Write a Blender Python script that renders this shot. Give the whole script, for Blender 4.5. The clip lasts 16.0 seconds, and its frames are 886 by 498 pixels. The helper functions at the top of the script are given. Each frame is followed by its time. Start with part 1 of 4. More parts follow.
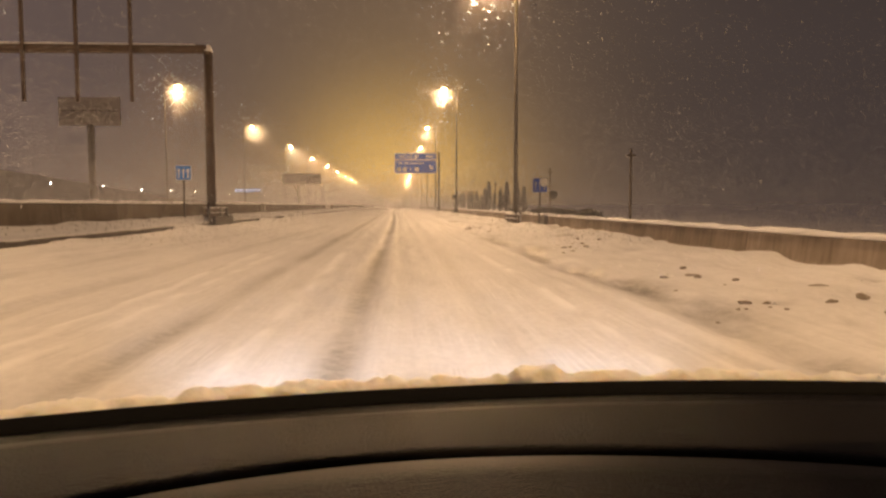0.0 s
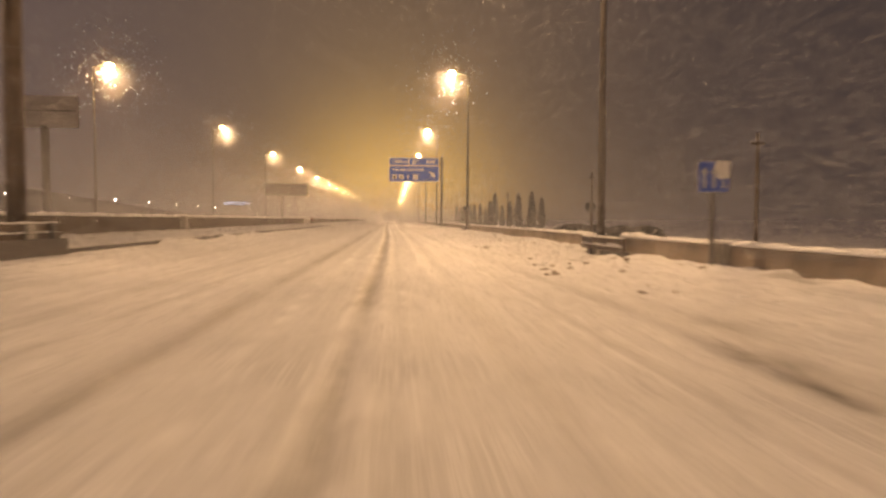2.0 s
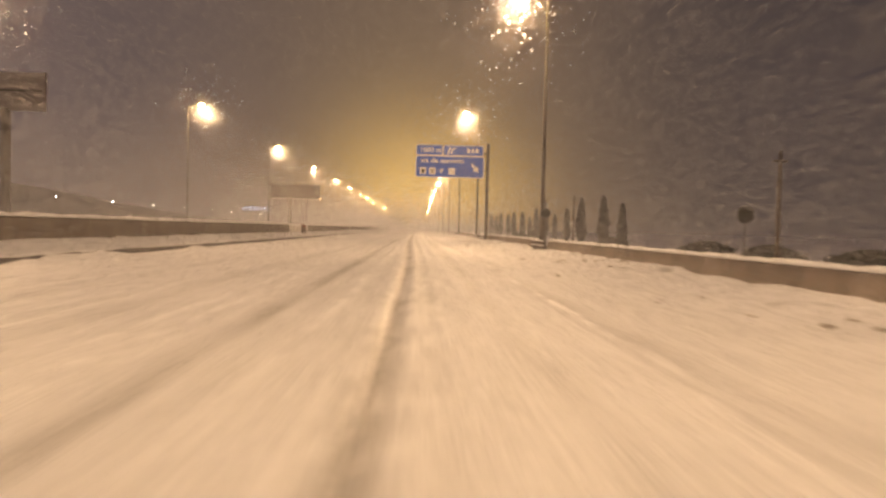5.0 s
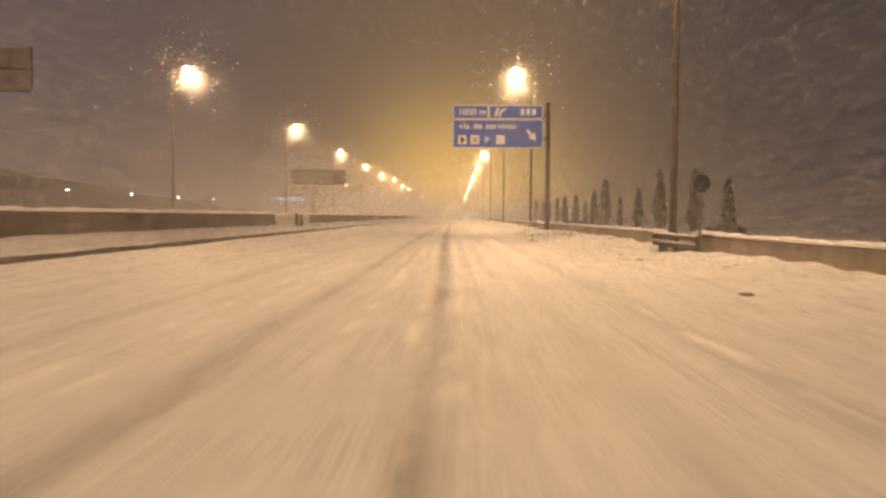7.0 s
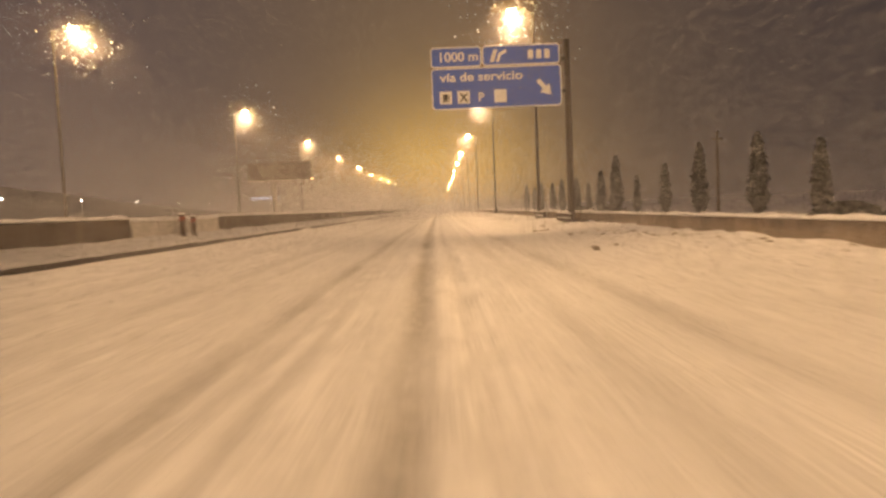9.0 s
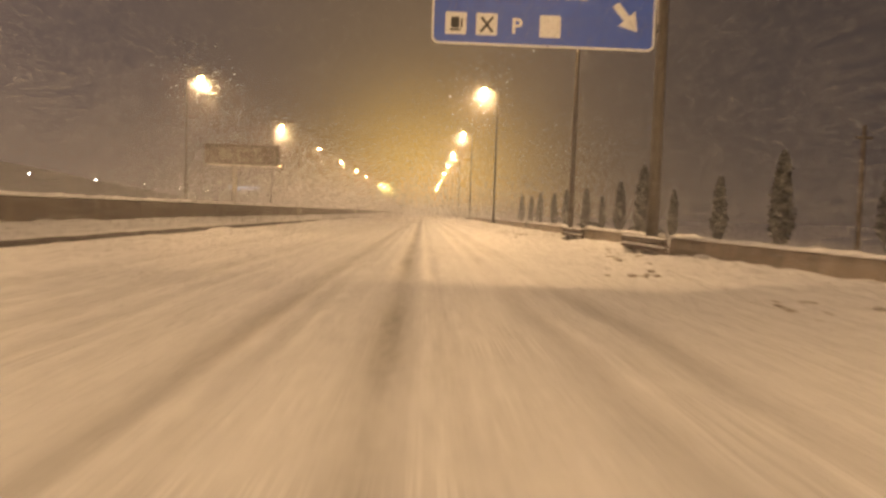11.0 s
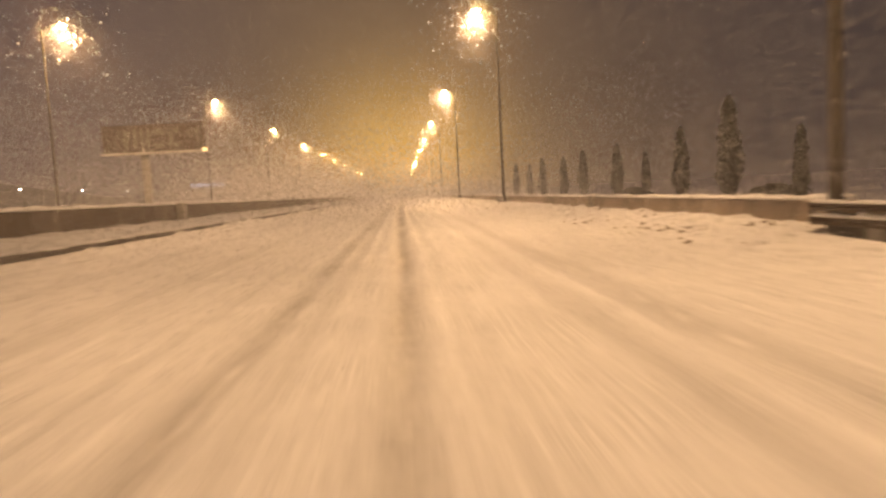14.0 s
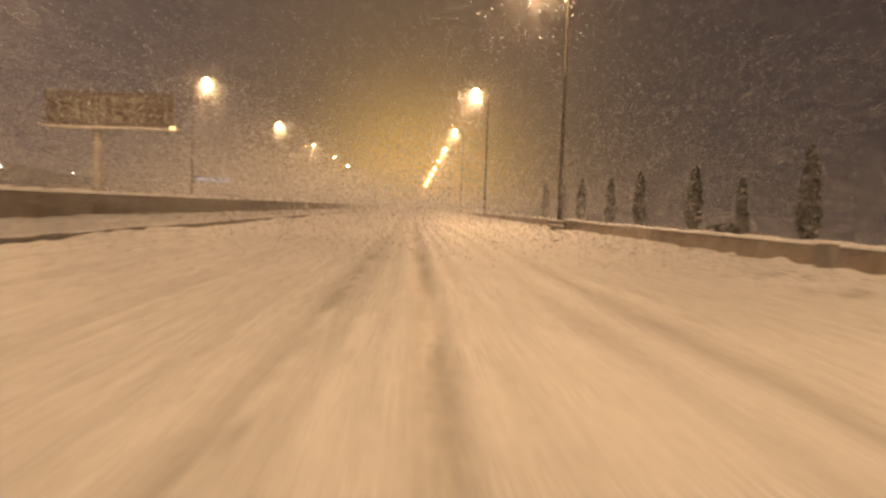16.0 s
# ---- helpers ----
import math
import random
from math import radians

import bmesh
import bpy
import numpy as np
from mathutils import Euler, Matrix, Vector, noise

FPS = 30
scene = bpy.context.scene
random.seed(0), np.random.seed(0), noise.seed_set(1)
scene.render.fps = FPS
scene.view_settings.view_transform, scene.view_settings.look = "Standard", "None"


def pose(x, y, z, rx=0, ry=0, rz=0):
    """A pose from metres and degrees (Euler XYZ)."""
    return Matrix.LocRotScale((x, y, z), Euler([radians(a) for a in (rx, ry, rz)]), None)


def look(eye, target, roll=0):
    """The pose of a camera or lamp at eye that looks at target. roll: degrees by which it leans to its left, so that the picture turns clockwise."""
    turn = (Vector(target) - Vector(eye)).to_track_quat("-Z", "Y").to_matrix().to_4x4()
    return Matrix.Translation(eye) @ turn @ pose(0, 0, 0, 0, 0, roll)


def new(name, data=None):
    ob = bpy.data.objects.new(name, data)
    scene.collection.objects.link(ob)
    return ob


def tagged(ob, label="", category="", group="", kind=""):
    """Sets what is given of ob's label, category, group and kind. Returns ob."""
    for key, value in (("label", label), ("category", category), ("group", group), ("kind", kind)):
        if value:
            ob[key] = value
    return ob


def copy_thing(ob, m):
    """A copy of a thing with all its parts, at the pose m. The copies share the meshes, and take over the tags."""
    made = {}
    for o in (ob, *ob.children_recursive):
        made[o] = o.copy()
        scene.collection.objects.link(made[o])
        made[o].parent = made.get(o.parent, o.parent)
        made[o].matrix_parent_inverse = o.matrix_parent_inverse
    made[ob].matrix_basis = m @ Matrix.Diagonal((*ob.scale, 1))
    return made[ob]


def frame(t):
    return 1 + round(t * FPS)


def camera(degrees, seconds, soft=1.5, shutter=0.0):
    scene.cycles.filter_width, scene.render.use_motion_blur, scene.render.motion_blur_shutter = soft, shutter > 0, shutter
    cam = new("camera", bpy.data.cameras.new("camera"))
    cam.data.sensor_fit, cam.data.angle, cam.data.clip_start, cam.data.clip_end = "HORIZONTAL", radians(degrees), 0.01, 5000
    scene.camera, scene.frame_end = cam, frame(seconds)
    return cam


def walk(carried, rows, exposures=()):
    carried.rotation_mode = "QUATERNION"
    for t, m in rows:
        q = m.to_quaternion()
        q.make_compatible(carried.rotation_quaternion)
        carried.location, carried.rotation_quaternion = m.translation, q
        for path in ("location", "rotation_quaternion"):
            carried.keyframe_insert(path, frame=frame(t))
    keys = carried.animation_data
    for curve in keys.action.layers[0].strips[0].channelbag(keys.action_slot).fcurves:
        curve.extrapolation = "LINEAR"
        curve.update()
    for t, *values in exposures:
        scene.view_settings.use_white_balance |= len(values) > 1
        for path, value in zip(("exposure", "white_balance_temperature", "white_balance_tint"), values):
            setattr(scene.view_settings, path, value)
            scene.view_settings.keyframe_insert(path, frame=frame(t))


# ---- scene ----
SHUTTER = 0.03 * FPS  # the long exposure of a night film
cam = camera(65.0, 16.0, soft=2.6, shutter=SHUTTER)
PATH = [
    # seconds, x, y, z, tilt, turn, roll
    (0, 0.451, -4.497, 1.057, 86.37, -3.63, -0.12),
    (0.04, 0.451, -4.497, 1.057, 86.37, -3.63, -0.12),
    (0.5, 0.447, -0.144, 1.057, 86.55, -3.38, 0.20),
    (1, 0.442, 4.082, 1.057, 86.84, -3.34, 1.06),
    (1.5, 0.434, 8.487, 1.057, 87.34, -3.52, 0.47),
    (2, 0.424, 12.574, 1.057, 87.56, -4.08, 0.18),
    (2.5, 0.412, 16.642, 1.057, 86.78, -4.09, -0.51),
    (3, 0.397, 20.854, 1.057, 86.70, -4.06, 1.64),
    (3.2, 0.391, 22.320, 1.057, 86.46, -3.68, 1.65),
    (5.3, 0.303, 39.037, 1.057, 88.45, -1.43, 1.50),
    (5.5, 0.292, 40.650, 1.057, 88.23, -0.51, 1.93),
    (6, 0.265, 44.573, 1.057, 87.20, 1.10, 1.30),
    (6.5, 0.235, 48.374, 1.057, 86.96, 1.12, 2.24),
    (7, 0.203, 52.190, 1.057, 87.29, 1.15, 0.24),
    (7.5, 0.169, 55.966, 1.057, 87.25, 0.70, -0.30),
    (8, 0.132, 59.677, 1.057, 87.12, 0.54, 0.07),
    (8.5, 0.094, 63.253, 1.057, 86.68, 0.43, -1.45),
    (8.7, 0.078, 64.778, 1.057, 86.65, -0.01, -2.58),
    (10.8, -0.112, 80.060, 1.057, 86.84, -1.45, 1.57),
    (11, -0.133, 81.473, 1.057, 87.03, -1.53, 1.92),
    (11.5, -0.184, 85.186, 1.057, 88.08, -1.82, 1.52),
    (12, -0.238, 88.792, 1.057, 88.83, -1.71, 1.92),
    (12.5, -0.295, 92.288, 1.057, 89.48, -2.16, 1.33),
    (13, -0.353, 95.731, 1.057, 87.71, -3.07, 0.49),
    (13.5, -0.414, 99.131, 1.057, 85.93, -3.02, -0.48),
    (14, -0.477, 102.977, 1.057, 85.33, -3.07, -3.05),
    (14.5, -0.542, 106.590, 1.057, 84.37, -2.66, -1.86),
    (15, -0.609, 110.139, 1.057, 84.40, -1.69, 1.13),
    (15.5, -0.678, 113.682, 1.057, 86.09, -1.58, 2.16),
    (16, -0.750, 117.286, 1.057, 86.58, -2.43, 1.80),
]

EXPOSURES = [
    # seconds, stops, kelvin, tint
    (0.0, -0.14, 6400, 13), (1.5, -0.07, 6500, 14), (3.0, -0.12, 6600, 15), (5.5, 0.06, 6000, 12), (7.5, 0.06, 6500, 12), (8.0, 0.0, 6600, 12), (8.7, -0.14, 6600, 12),
    (11.0, -0.06, 6450, 8), (12.5, 0.07, 6600, 12), (14.0, -0.08, 6800, 15), (15.0, -0.16, 6750, 14), (16.0, -0.22, 6650, 12),
]
walk(cam, [(t, pose(x, y, z, rx, 0, rz) @ pose(0, 0, 0, 0, 0, roll)) for t, x, y, z, rx, rz, roll in PATH], EXPOSURES)

# ---- world and light ----
SODIUM = (1.0, 0.622, 0.315)
LAMP_POWER = 9200.0
HEADLIGHT_POWER = 620.0
SKY_STRENGTH = 1.22

world = bpy.data.worlds.new("night_sky")
scene.world = world
world.use_nodes = True
wn, wl = world.node_tree.nodes, world.node_tree.links
wn.clear()


def wmath(op, a, b=0.0):
    n = wn.new("ShaderNodeMath")
    n.operation = op
    for i, v in enumerate((a, b)):
        if isinstance(v, (int, float)):
            n.inputs[i].default_value = v
        else:
            wl.new(v, n.inputs[i])
    return n.outputs[0]


def wmix(f, a, b):
    n = wn.new("ShaderNodeMixRGB")
    wl.new(f, n.inputs[0])
    for i, v in ((1, a), (2, b)):
        if isinstance(v, tuple):
            n.inputs[i].default_value = (*v, 1)
        else:
            wl.new(v, n.inputs[i])
    return n.outputs[0]


# snow-laden night sky: dull brown overhead, lit by the lamp rows along the road towards both ends
coord = wn.new("ShaderNodeTexCoord")
split = wn.new("ShaderNodeSeparateXYZ")
wl.new(coord.outputs["Generated"], split.inputs[0])
along = wmath("ABSOLUTE", split.outputs["Y"])
flat = wmath("SQRT", wmath("SUBTRACT", 1.0001, wmath("MULTIPLY", split.outputs["Z"], split.outputs["Z"])))
bearing = wmath("DIVIDE", along, flat)
low = wmath("SUBTRACT", 1.0, wmath("ABSOLUTE", split.outputs["Z"]))
glow = wmath("POWER", along, 120.0)
column = wmath("MULTIPLY", wmath("POWER", bearing, 26.0), wmath("POWER", low, 1.6))
town = wmath("MULTIPLY_ADD", split.outputs["X"], -0.9)
town_node = town.node
town_node.inputs[2].default_value = 0.35
town_node.use_clamp = True
cloud = wn.new("ShaderNodeTexNoise")
cloud.inputs["Scale"].default_value = 3.0
cloud.inputs["Detail"].default_value = 5.0
wl.new(coord.outputs["Generated"], cloud.inputs["Vector"])
dark = wmix(cloud.outputs["Fac"], (0.037, 0.027, 0.0235), (0.064, 0.046, 0.039))
sky = wmix(town, dark, (0.108, 0.075, 0.065))
mid = wmix(wmath("MULTIPLY", column, 0.80), sky, (0.210, 0.130, 0.062))
near = wmix(wmath("MULTIPLY", glow, 0.85), mid, (0.86, 0.50, 0.115))
bg = wn.new("ShaderNodeBackground")
bg.inputs["Strength"].default_value = SKY_STRENGTH
wl.new(near, bg.inputs["Color"])
wout = wn.new("ShaderNodeOutputWorld")
wl.new(bg.outputs[0], wout.inputs[0])


# ---- materials ----
class Mat:
    """A small builder for node materials."""

    def __init__(self, name):
        self.m = bpy.data.materials.new(name)
        self.m.use_nodes = True
        self.n, self.l = self.m.node_tree.nodes, self.m.node_tree.links
        self.b = self.n["Principled BSDF"]
        self.c = self.n.new("ShaderNodeTexCoord").outputs["Object"]

    def noise(self, scale, detail=4.0, rough=0.6, stretch=None):
        t = self.n.new("ShaderNodeTexNoise")
        t.inputs["Scale"].default_value, t.inputs["Detail"].default_value, t.inputs["Roughness"].default_value = scale, detail, rough
        src = self.c
        if stretch:
            mp = self.n.new("ShaderNodeMapping")
            mp.inputs["Scale"].default_value = stretch
            self.l.new(src, mp.inputs[0])
            src = mp.outputs[0]
        self.l.new(src, t.inputs["Vector"])
        return t.outputs["Fac"]

    def ramp(self, f, a, b, lo=0.3, hi=0.7):
        r = self.n.new("ShaderNodeValToRGB")
        r.color_ramp.elements[0].position, r.color_ramp.elements[1].position = lo, hi
        r.color_ramp.elements[0].color, r.color_ramp.elements[1].color = (*a, 1), (*b, 1)
        self.l.new(f, r.inputs[0])
        return r.outputs[0]

    def mix(self, f, a, b, mode="MIX"):
        x = self.n.new("ShaderNodeMixRGB")
        x.blend_type = mode
        for i, v in enumerate((f, a, b)):
            if isinstance(v, (int, float)):
                x.inputs[i].default_value = v
            elif isinstance(v, tuple):
                x.inputs[i].default_value = (*v, 1)
            else:
                self.l.new(v, x.inputs[i])
        return x.outputs[0]

    def bump(self, f, strength, distance, after=None):
        k = self.n.new("ShaderNodeBump")
        k.inputs["Strength"].default_value, k.inputs["Distance"].default_value = strength, distance
        self.l.new(f, k.inputs["Height"])
        if after:
            self.l.new(after, k.inputs["Normal"])
        return k.outputs[0]

    def attr(self, name):
        a = self.n.new("ShaderNodeAttribute")
        a.attribute_name = name
        return a.outputs["Fac"]

    def set(self, colour=None, rough=0.7, metal=0.0, normal=None, spec=0.5):
        if isinstance(colour, tuple):
            self.b.inputs["Base Color"].default_value = (*colour, 1)
        elif colour is not None:
            self.l.new(colour, self.b.inputs["Base Color"])
        if isinstance(rough, float):
            self.b.inputs["Roughness"].default_value = rough
        else:
            self.l.new(rough, self.b.inputs["Roughness"])
        self.b.inputs["Metallic"].default_value = metal
        self.b.inputs["Specular IOR Level"].default_value = spec
        if normal is not None:
            self.l.new(normal, self.b.inputs["Normal"])
        return self.m


def worn(name, a, b, scale, rough=0.7, metal=0.0, bump=0.15, fine=8.0, spec=0.5):
    """A plain surface worn at two scales."""
    k = Mat(name)
    big, small = k.noise(scale, 5.0), k.noise(scale * fine, 3.0)
    col = k.mix(0.35, k.ramp(big, a, b), k.ramp(small, a, b))
    return k.set(col, rough, metal, k.bump(small, bump, 0.01), spec)


def glowing(name, colour, strength):
    k = Mat(name)
    k.b.inputs["Base Color"].default_value = (0.8, 0.8, 0.8, 1)
    k.b.inputs["Emission Color"].default_value = (*colour, 1)
    k.b.inputs["Emission Strength"].default_value = strength
    return k.m


def snow_ground():
    k = Mat("snow_ground")
    big, mid, fine = k.noise(0.35, 4.0), k.noise(3.0, 5.0), k.noise(45.0, 4.0, 0.7)
    streak = k.noise(1.0, 4.0, 0.6, (6.0, 0.25, 1.0))
    snow = k.mix(0.5, k.ramp(big, (0.72, 0.72, 0.74), (0.85, 0.85, 0.87)), k.ramp(mid, (0.73, 0.73, 0.75), (0.86, 0.86, 0.88)))
    thin = k.noise(1.0, 4.0, 0.65, (13.0, 0.5, 1.0))
    snow = k.mix(0.34, snow, k.ramp(streak, (0.62, 0.62, 0.63), (0.96, 0.95, 0.97)))
    snow = k.mix(k.ramp(k.noise(0.6, 3.0), (0.0, 0.0, 0.0), (0.42, 0.42, 0.42), 0.4, 0.65), snow, k.ramp(thin, (0.54, 0.54, 0.55), (0.92, 0.92, 0.94), 0.38, 0.66))
    grain = k.noise(14.0, 5.0, 0.72, (1.0, 0.6, 1.0))
    snow = k.mix(0.20, snow, k.ramp(grain, (0.50, 0.50, 0.51), (0.95, 0.95, 0.97), 0.36, 0.64))
    scrape = k.noise(1.0, 3.0, 0.6, (34.0, 0.55, 1.0))
    snow = k.mix(k.ramp(k.noise(0.9, 3.0), (0.0, 0.0, 0.0), (0.36, 0.36, 0.36), 0.48, 0.66), snow, k.ramp(scrape, (0.58, 0.58, 0.59), (0.96, 0.96, 0.98), 0.44, 0.62))
    slush = k.ramp(k.noise(9.0, 5.0, 0.7), (0.13, 0.125, 0.12), (0.42, 0.41, 0.40), 0.35, 0.65)
    # ridge crests whitened in the colour for the glint of headlights
    col = k.mix(k.attr("ridge_glint"), k.mix(k.attr("wear_shade"), snow, slush), (0.95, 0.95, 0.97))
    n1 = k.bump(grain, 0.35, 0.02, k.bump(fine, 0.4, 0.012))
    n2 = k.bump(thin, 0.3, 0.012, k.bump(mid, 0.4, 0.035, n1))
    rough = k.mix(k.attr("wear_shade"), (0.62, 0.62, 0.62), (0.38, 0.38, 0.38))
    return k.set(col, rough, 0.0, n2, 0.35)


M_SNOW_GROUND = snow_ground()
M_SNOW = worn("fresh_snow", (0.72, 0.72, 0.74), (0.86, 0.86, 0.88), 6.0, 0.6, 0.0, 0.4)


def panel_concrete(name, g):
    """Damp concrete, each panel of its own shade, with streaks running down."""
    k = Mat(name)
    info = k.n.new("ShaderNodeObjectInfo").outputs["Random"]
    big, fine = k.noise(1.3, 5.0), k.noise(22.0, 4.0)
    run = k.noise(2.0, 4.0, 0.6, (1.0, 5.0, 0.5))
    col = k.mix(0.4, k.ramp(big, (0.060 * g, 0.048 * g, 0.038 * g), (0.145 * g, 0.12 * g, 0.098 * g)), k.ramp(run, (0.044 * g, 0.035 * g, 0.027 * g), (0.16 * g, 0.135 * g, 0.112 * g)))
    tint = k.ramp(info, (0.72, 0.70, 0.68), (1.0, 1.0, 1.0), 0.0, 1.0)
    return k.set(k.mix(1.0, col, tint, "MULTIPLY"), 0.85, 0.0, k.bump(fine, 0.4, 0.01))


M_CONCRETE = panel_concrete("stained_concrete", 1.35)
M_RIGHT_CONCRETE = panel_concrete("weathered_concrete", 2.9)
M_GREY_CONCRETE = worn("grey_concrete", (0.15, 0.135, 0.12), (0.27, 0.25, 0.22), 2.0, 0.85, 0.0, 0.3)
M_PALE_CONCRETE = worn("pale_concrete", (0.25, 0.235, 0.21), (0.36, 0.34, 0.31), 2.0, 0.8, 0.0, 0.3)
M_CRUSTED = worn("snow_crusted_concrete", (0.36, 0.34, 0.31), (0.66, 0.64, 0.61), 3.0, 0.8, 0.0, 0.4)
M_RED_BAND = worn("faded_red_band", (0.16, 0.035, 0.02), (0.26, 0.07, 0.04), 9.0, 0.6)
M_KERB = worn("wet_kerb_stone", (0.05, 0.045, 0.04), (0.14, 0.12, 0.11), 3.0, 0.6, 0.0, 0.4)
M_STEEL = worn("dull_galvanised_steel", (0.09, 0.083, 0.076), (0.17, 0.16, 0.15), 4.0, 0.65, 0.1, 0.1)
M_POLE = worn("weathered_pole_steel", (0.085, 0.072, 0.06), (0.16, 0.14, 0.12), 3.0, 0.7, 0.1, 0.1)
# right lane sign: blue and white darkened for the little light it returns
M_DIM_LIT_BLUE = worn("dim_lit_blue_sheet", (0.016, 0.05, 0.31), (0.026, 0.075, 0.38), 4.0, 0.5)
# left lane sign: headlight return painted into a brighter blue
M_HEADLIT_BLUE = worn("headlit_blue_sheet", (0.05, 0.22, 0.72), (0.08, 0.28, 0.82), 4.0, 0.45)
M_DULL_WHITE = worn("dull_white_sheet", (0.20, 0.20, 0.21), (0.32, 0.32, 0.33), 6.0, 0.5)
M_RUSTY = worn("weathered_steel", (0.06, 0.043, 0.033), (0.14, 0.10, 0.075), 3.0, 0.65, 0.3, 0.2)
M_HOUSING = worn("grey_lamp_housing", (0.07, 0.07, 0.07), (0.12, 0.12, 0.12), 8.0, 0.5, 0.2, 0.05)
M_BLUE = worn("blue_sign_sheet", (0.032, 0.10, 0.56), (0.05, 0.14, 0.66), 3.0, 0.45, 0.0, 0.03)
M_WHITE = worn("white_sign_sheet", (0.74, 0.75, 0.78), (0.86, 0.87, 0.88), 4.0, 0.45, 0.0, 0.03)
M_DARK = worn("black_sign_ink", (0.015, 0.015, 0.016), (0.03, 0.03, 0.03), 5.0, 0.5)
M_BACK = worn("grey_sign_back", (0.18, 0.18, 0.18), (0.28, 0.28, 0.28), 3.0, 0.55, 0.4)
M_BOARD = worn("faded_billboard_sheet", (0.07, 0.055, 0.045), (0.12, 0.10, 0.085), 0.8, 0.8)
M_BOARD_INK = worn("pale_billboard_ink", (0.13, 0.12, 0.11), (0.21, 0.19, 0.17), 1.2, 0.8)
# sheet lightened towards the sky's tone in place of haze
M_BOARD_HAZED = worn("haze_paled_board", (0.36, 0.32, 0.30), (0.50, 0.46, 0.43), 0.5, 0.8)
M_BARK = worn("dark_bark", (0.035, 0.026, 0.02), (0.09, 0.07, 0.05), 6.0, 0.9, 0.0, 0.6)
M_TIMBER = worn("weathered_timber_mast", (0.06, 0.045, 0.035), (0.14, 0.11, 0.08), 5.0, 0.85, 0.0, 0.3)
# slope colour lightened to stand in for the haze before it
M_HILL = worn("haze_paled_wooded_slope", (0.19, 0.18, 0.17), (0.40, 0.39, 0.38), 0.05, 0.95)
M_DASH = worn("black_grained_plastic", (0.003, 0.0026, 0.0023), (0.007, 0.0062, 0.0055), 60.0, 0.45, 0.0, 0.4, 5.0, 0.075)
M_RUBBER = worn("black_rubber", (0.003, 0.003, 0.003), (0.006, 0.006, 0.006), 30.0, 0.85, 0.0, 0.15, 8.0, 0.1)
M_PAINT = worn("dark_car_paint", (0.02, 0.02, 0.022), (0.03, 0.03, 0.033), 2.0, 0.3)
M_BOWL = glowing("lit_sodium_bowl", (1.0, 0.58, 0.17), 680.0)
M_FAR_LAMP = glowing("lit_white_lamp", (1.0, 0.93, 0.86), 60.0)
M_LIT_BLUE = glowing("lit_blue_panel", (0.36, 0.60, 1.0), 1.1)
M_LEDGE_LIGHT = glowing("lit_ledge_lamp", (1.0, 0.62, 0.22), 2.2)


def foliage():
    k = Mat("dark_cypress_foliage")
    col = k.ramp(k.noise(3.0, 4.0), (0.06, 0.062, 0.055), (0.19, 0.19, 0.175))
    return k.set(col, 0.85)


M_LEAF = foliage()


THIN = 0.28  # how much of the light behind it a single loose flake stops


def flake_material(name, cover):
    """Clumps of snow that scatter light to both sides; cover below 1 lets the light behind shine through the gaps."""
    k = Mat(name)
    tr = k.n.new("ShaderNodeBsdfTranslucent")
    tr.inputs["Color"].default_value = (0.80, 0.80, 0.82, 1)
    di = k.n.new("ShaderNodeBsdfDiffuse")
    di.inputs["Color"].default_value = (0.80, 0.80, 0.82, 1)
    mx = k.n.new("ShaderNodeMixShader")
    k.l.new(tr.outputs[0], mx.inputs[1])
    k.l.new(di.outputs[0], mx.inputs[2])
    if cover < 1:
        cl = k.n.new("ShaderNodeBsdfTransparent")
        m2 = k.n.new("ShaderNodeMixShader")
        m2.inputs[0].default_value = cover
        k.l.new(cl.outputs[0], m2.inputs[1])
        k.l.new(mx.outputs[0], m2.inputs[2])
        mx = m2
    k.l.new(mx.outputs[0], k.n["Material Output"].inputs[0])
    return k.m


def packed_snow_material():
    """Wet snow that light seeps through."""
    k = Mat("packed_snow")
    bp = k.bump(k.noise(90.0, 4.0), 0.6, 0.004)
    k.b.inputs["Subsurface Weight"].default_value = 1.0
    k.b.inputs["Subsurface Radius"].default_value = (1.0, 0.85, 0.6)
    k.b.inputs["Subsurface Scale"].default_value = 0.03
    return k.set(k.ramp(k.noise(30.0), (0.78, 0.76, 0.72), (0.94, 0.93, 0.91)), 0.6, 0.0, bp)


M_DIRTY = worn("dirty_ice", (0.13, 0.105, 0.08), (0.34, 0.29, 0.24), 25.0, 0.5, 0.0, 0.5)
M_PACKED = packed_snow_material()
M_FLAKE = flake_material("snow_flake", 1.0)
M_THIN_FLAKE = flake_material("loose_snow_flake", THIN)


# ---- building helpers ----
def mesh_of(bm, name, material, smooth=False):
    me = bpy.data.meshes.new(name)
    bm.normal_update()
    bm.to_mesh(me)
    bm.free()
    me.materials.append(material)
    if smooth:
        me.polygons.foreach_set("use_smooth", [True] * len(me.polygons))
    return me


def part(name, bm, material, parent=None, label="", smooth=False):
    ob = new(name, mesh_of(bm, name, material, smooth))
    if parent:
        ob.parent = parent
    return tagged(ob, label)


def thing(name, m, label, category, group="", kind=""):
    ob = new(name)
    ob.matrix_basis = m
    return tagged(ob, label, category, group, kind)


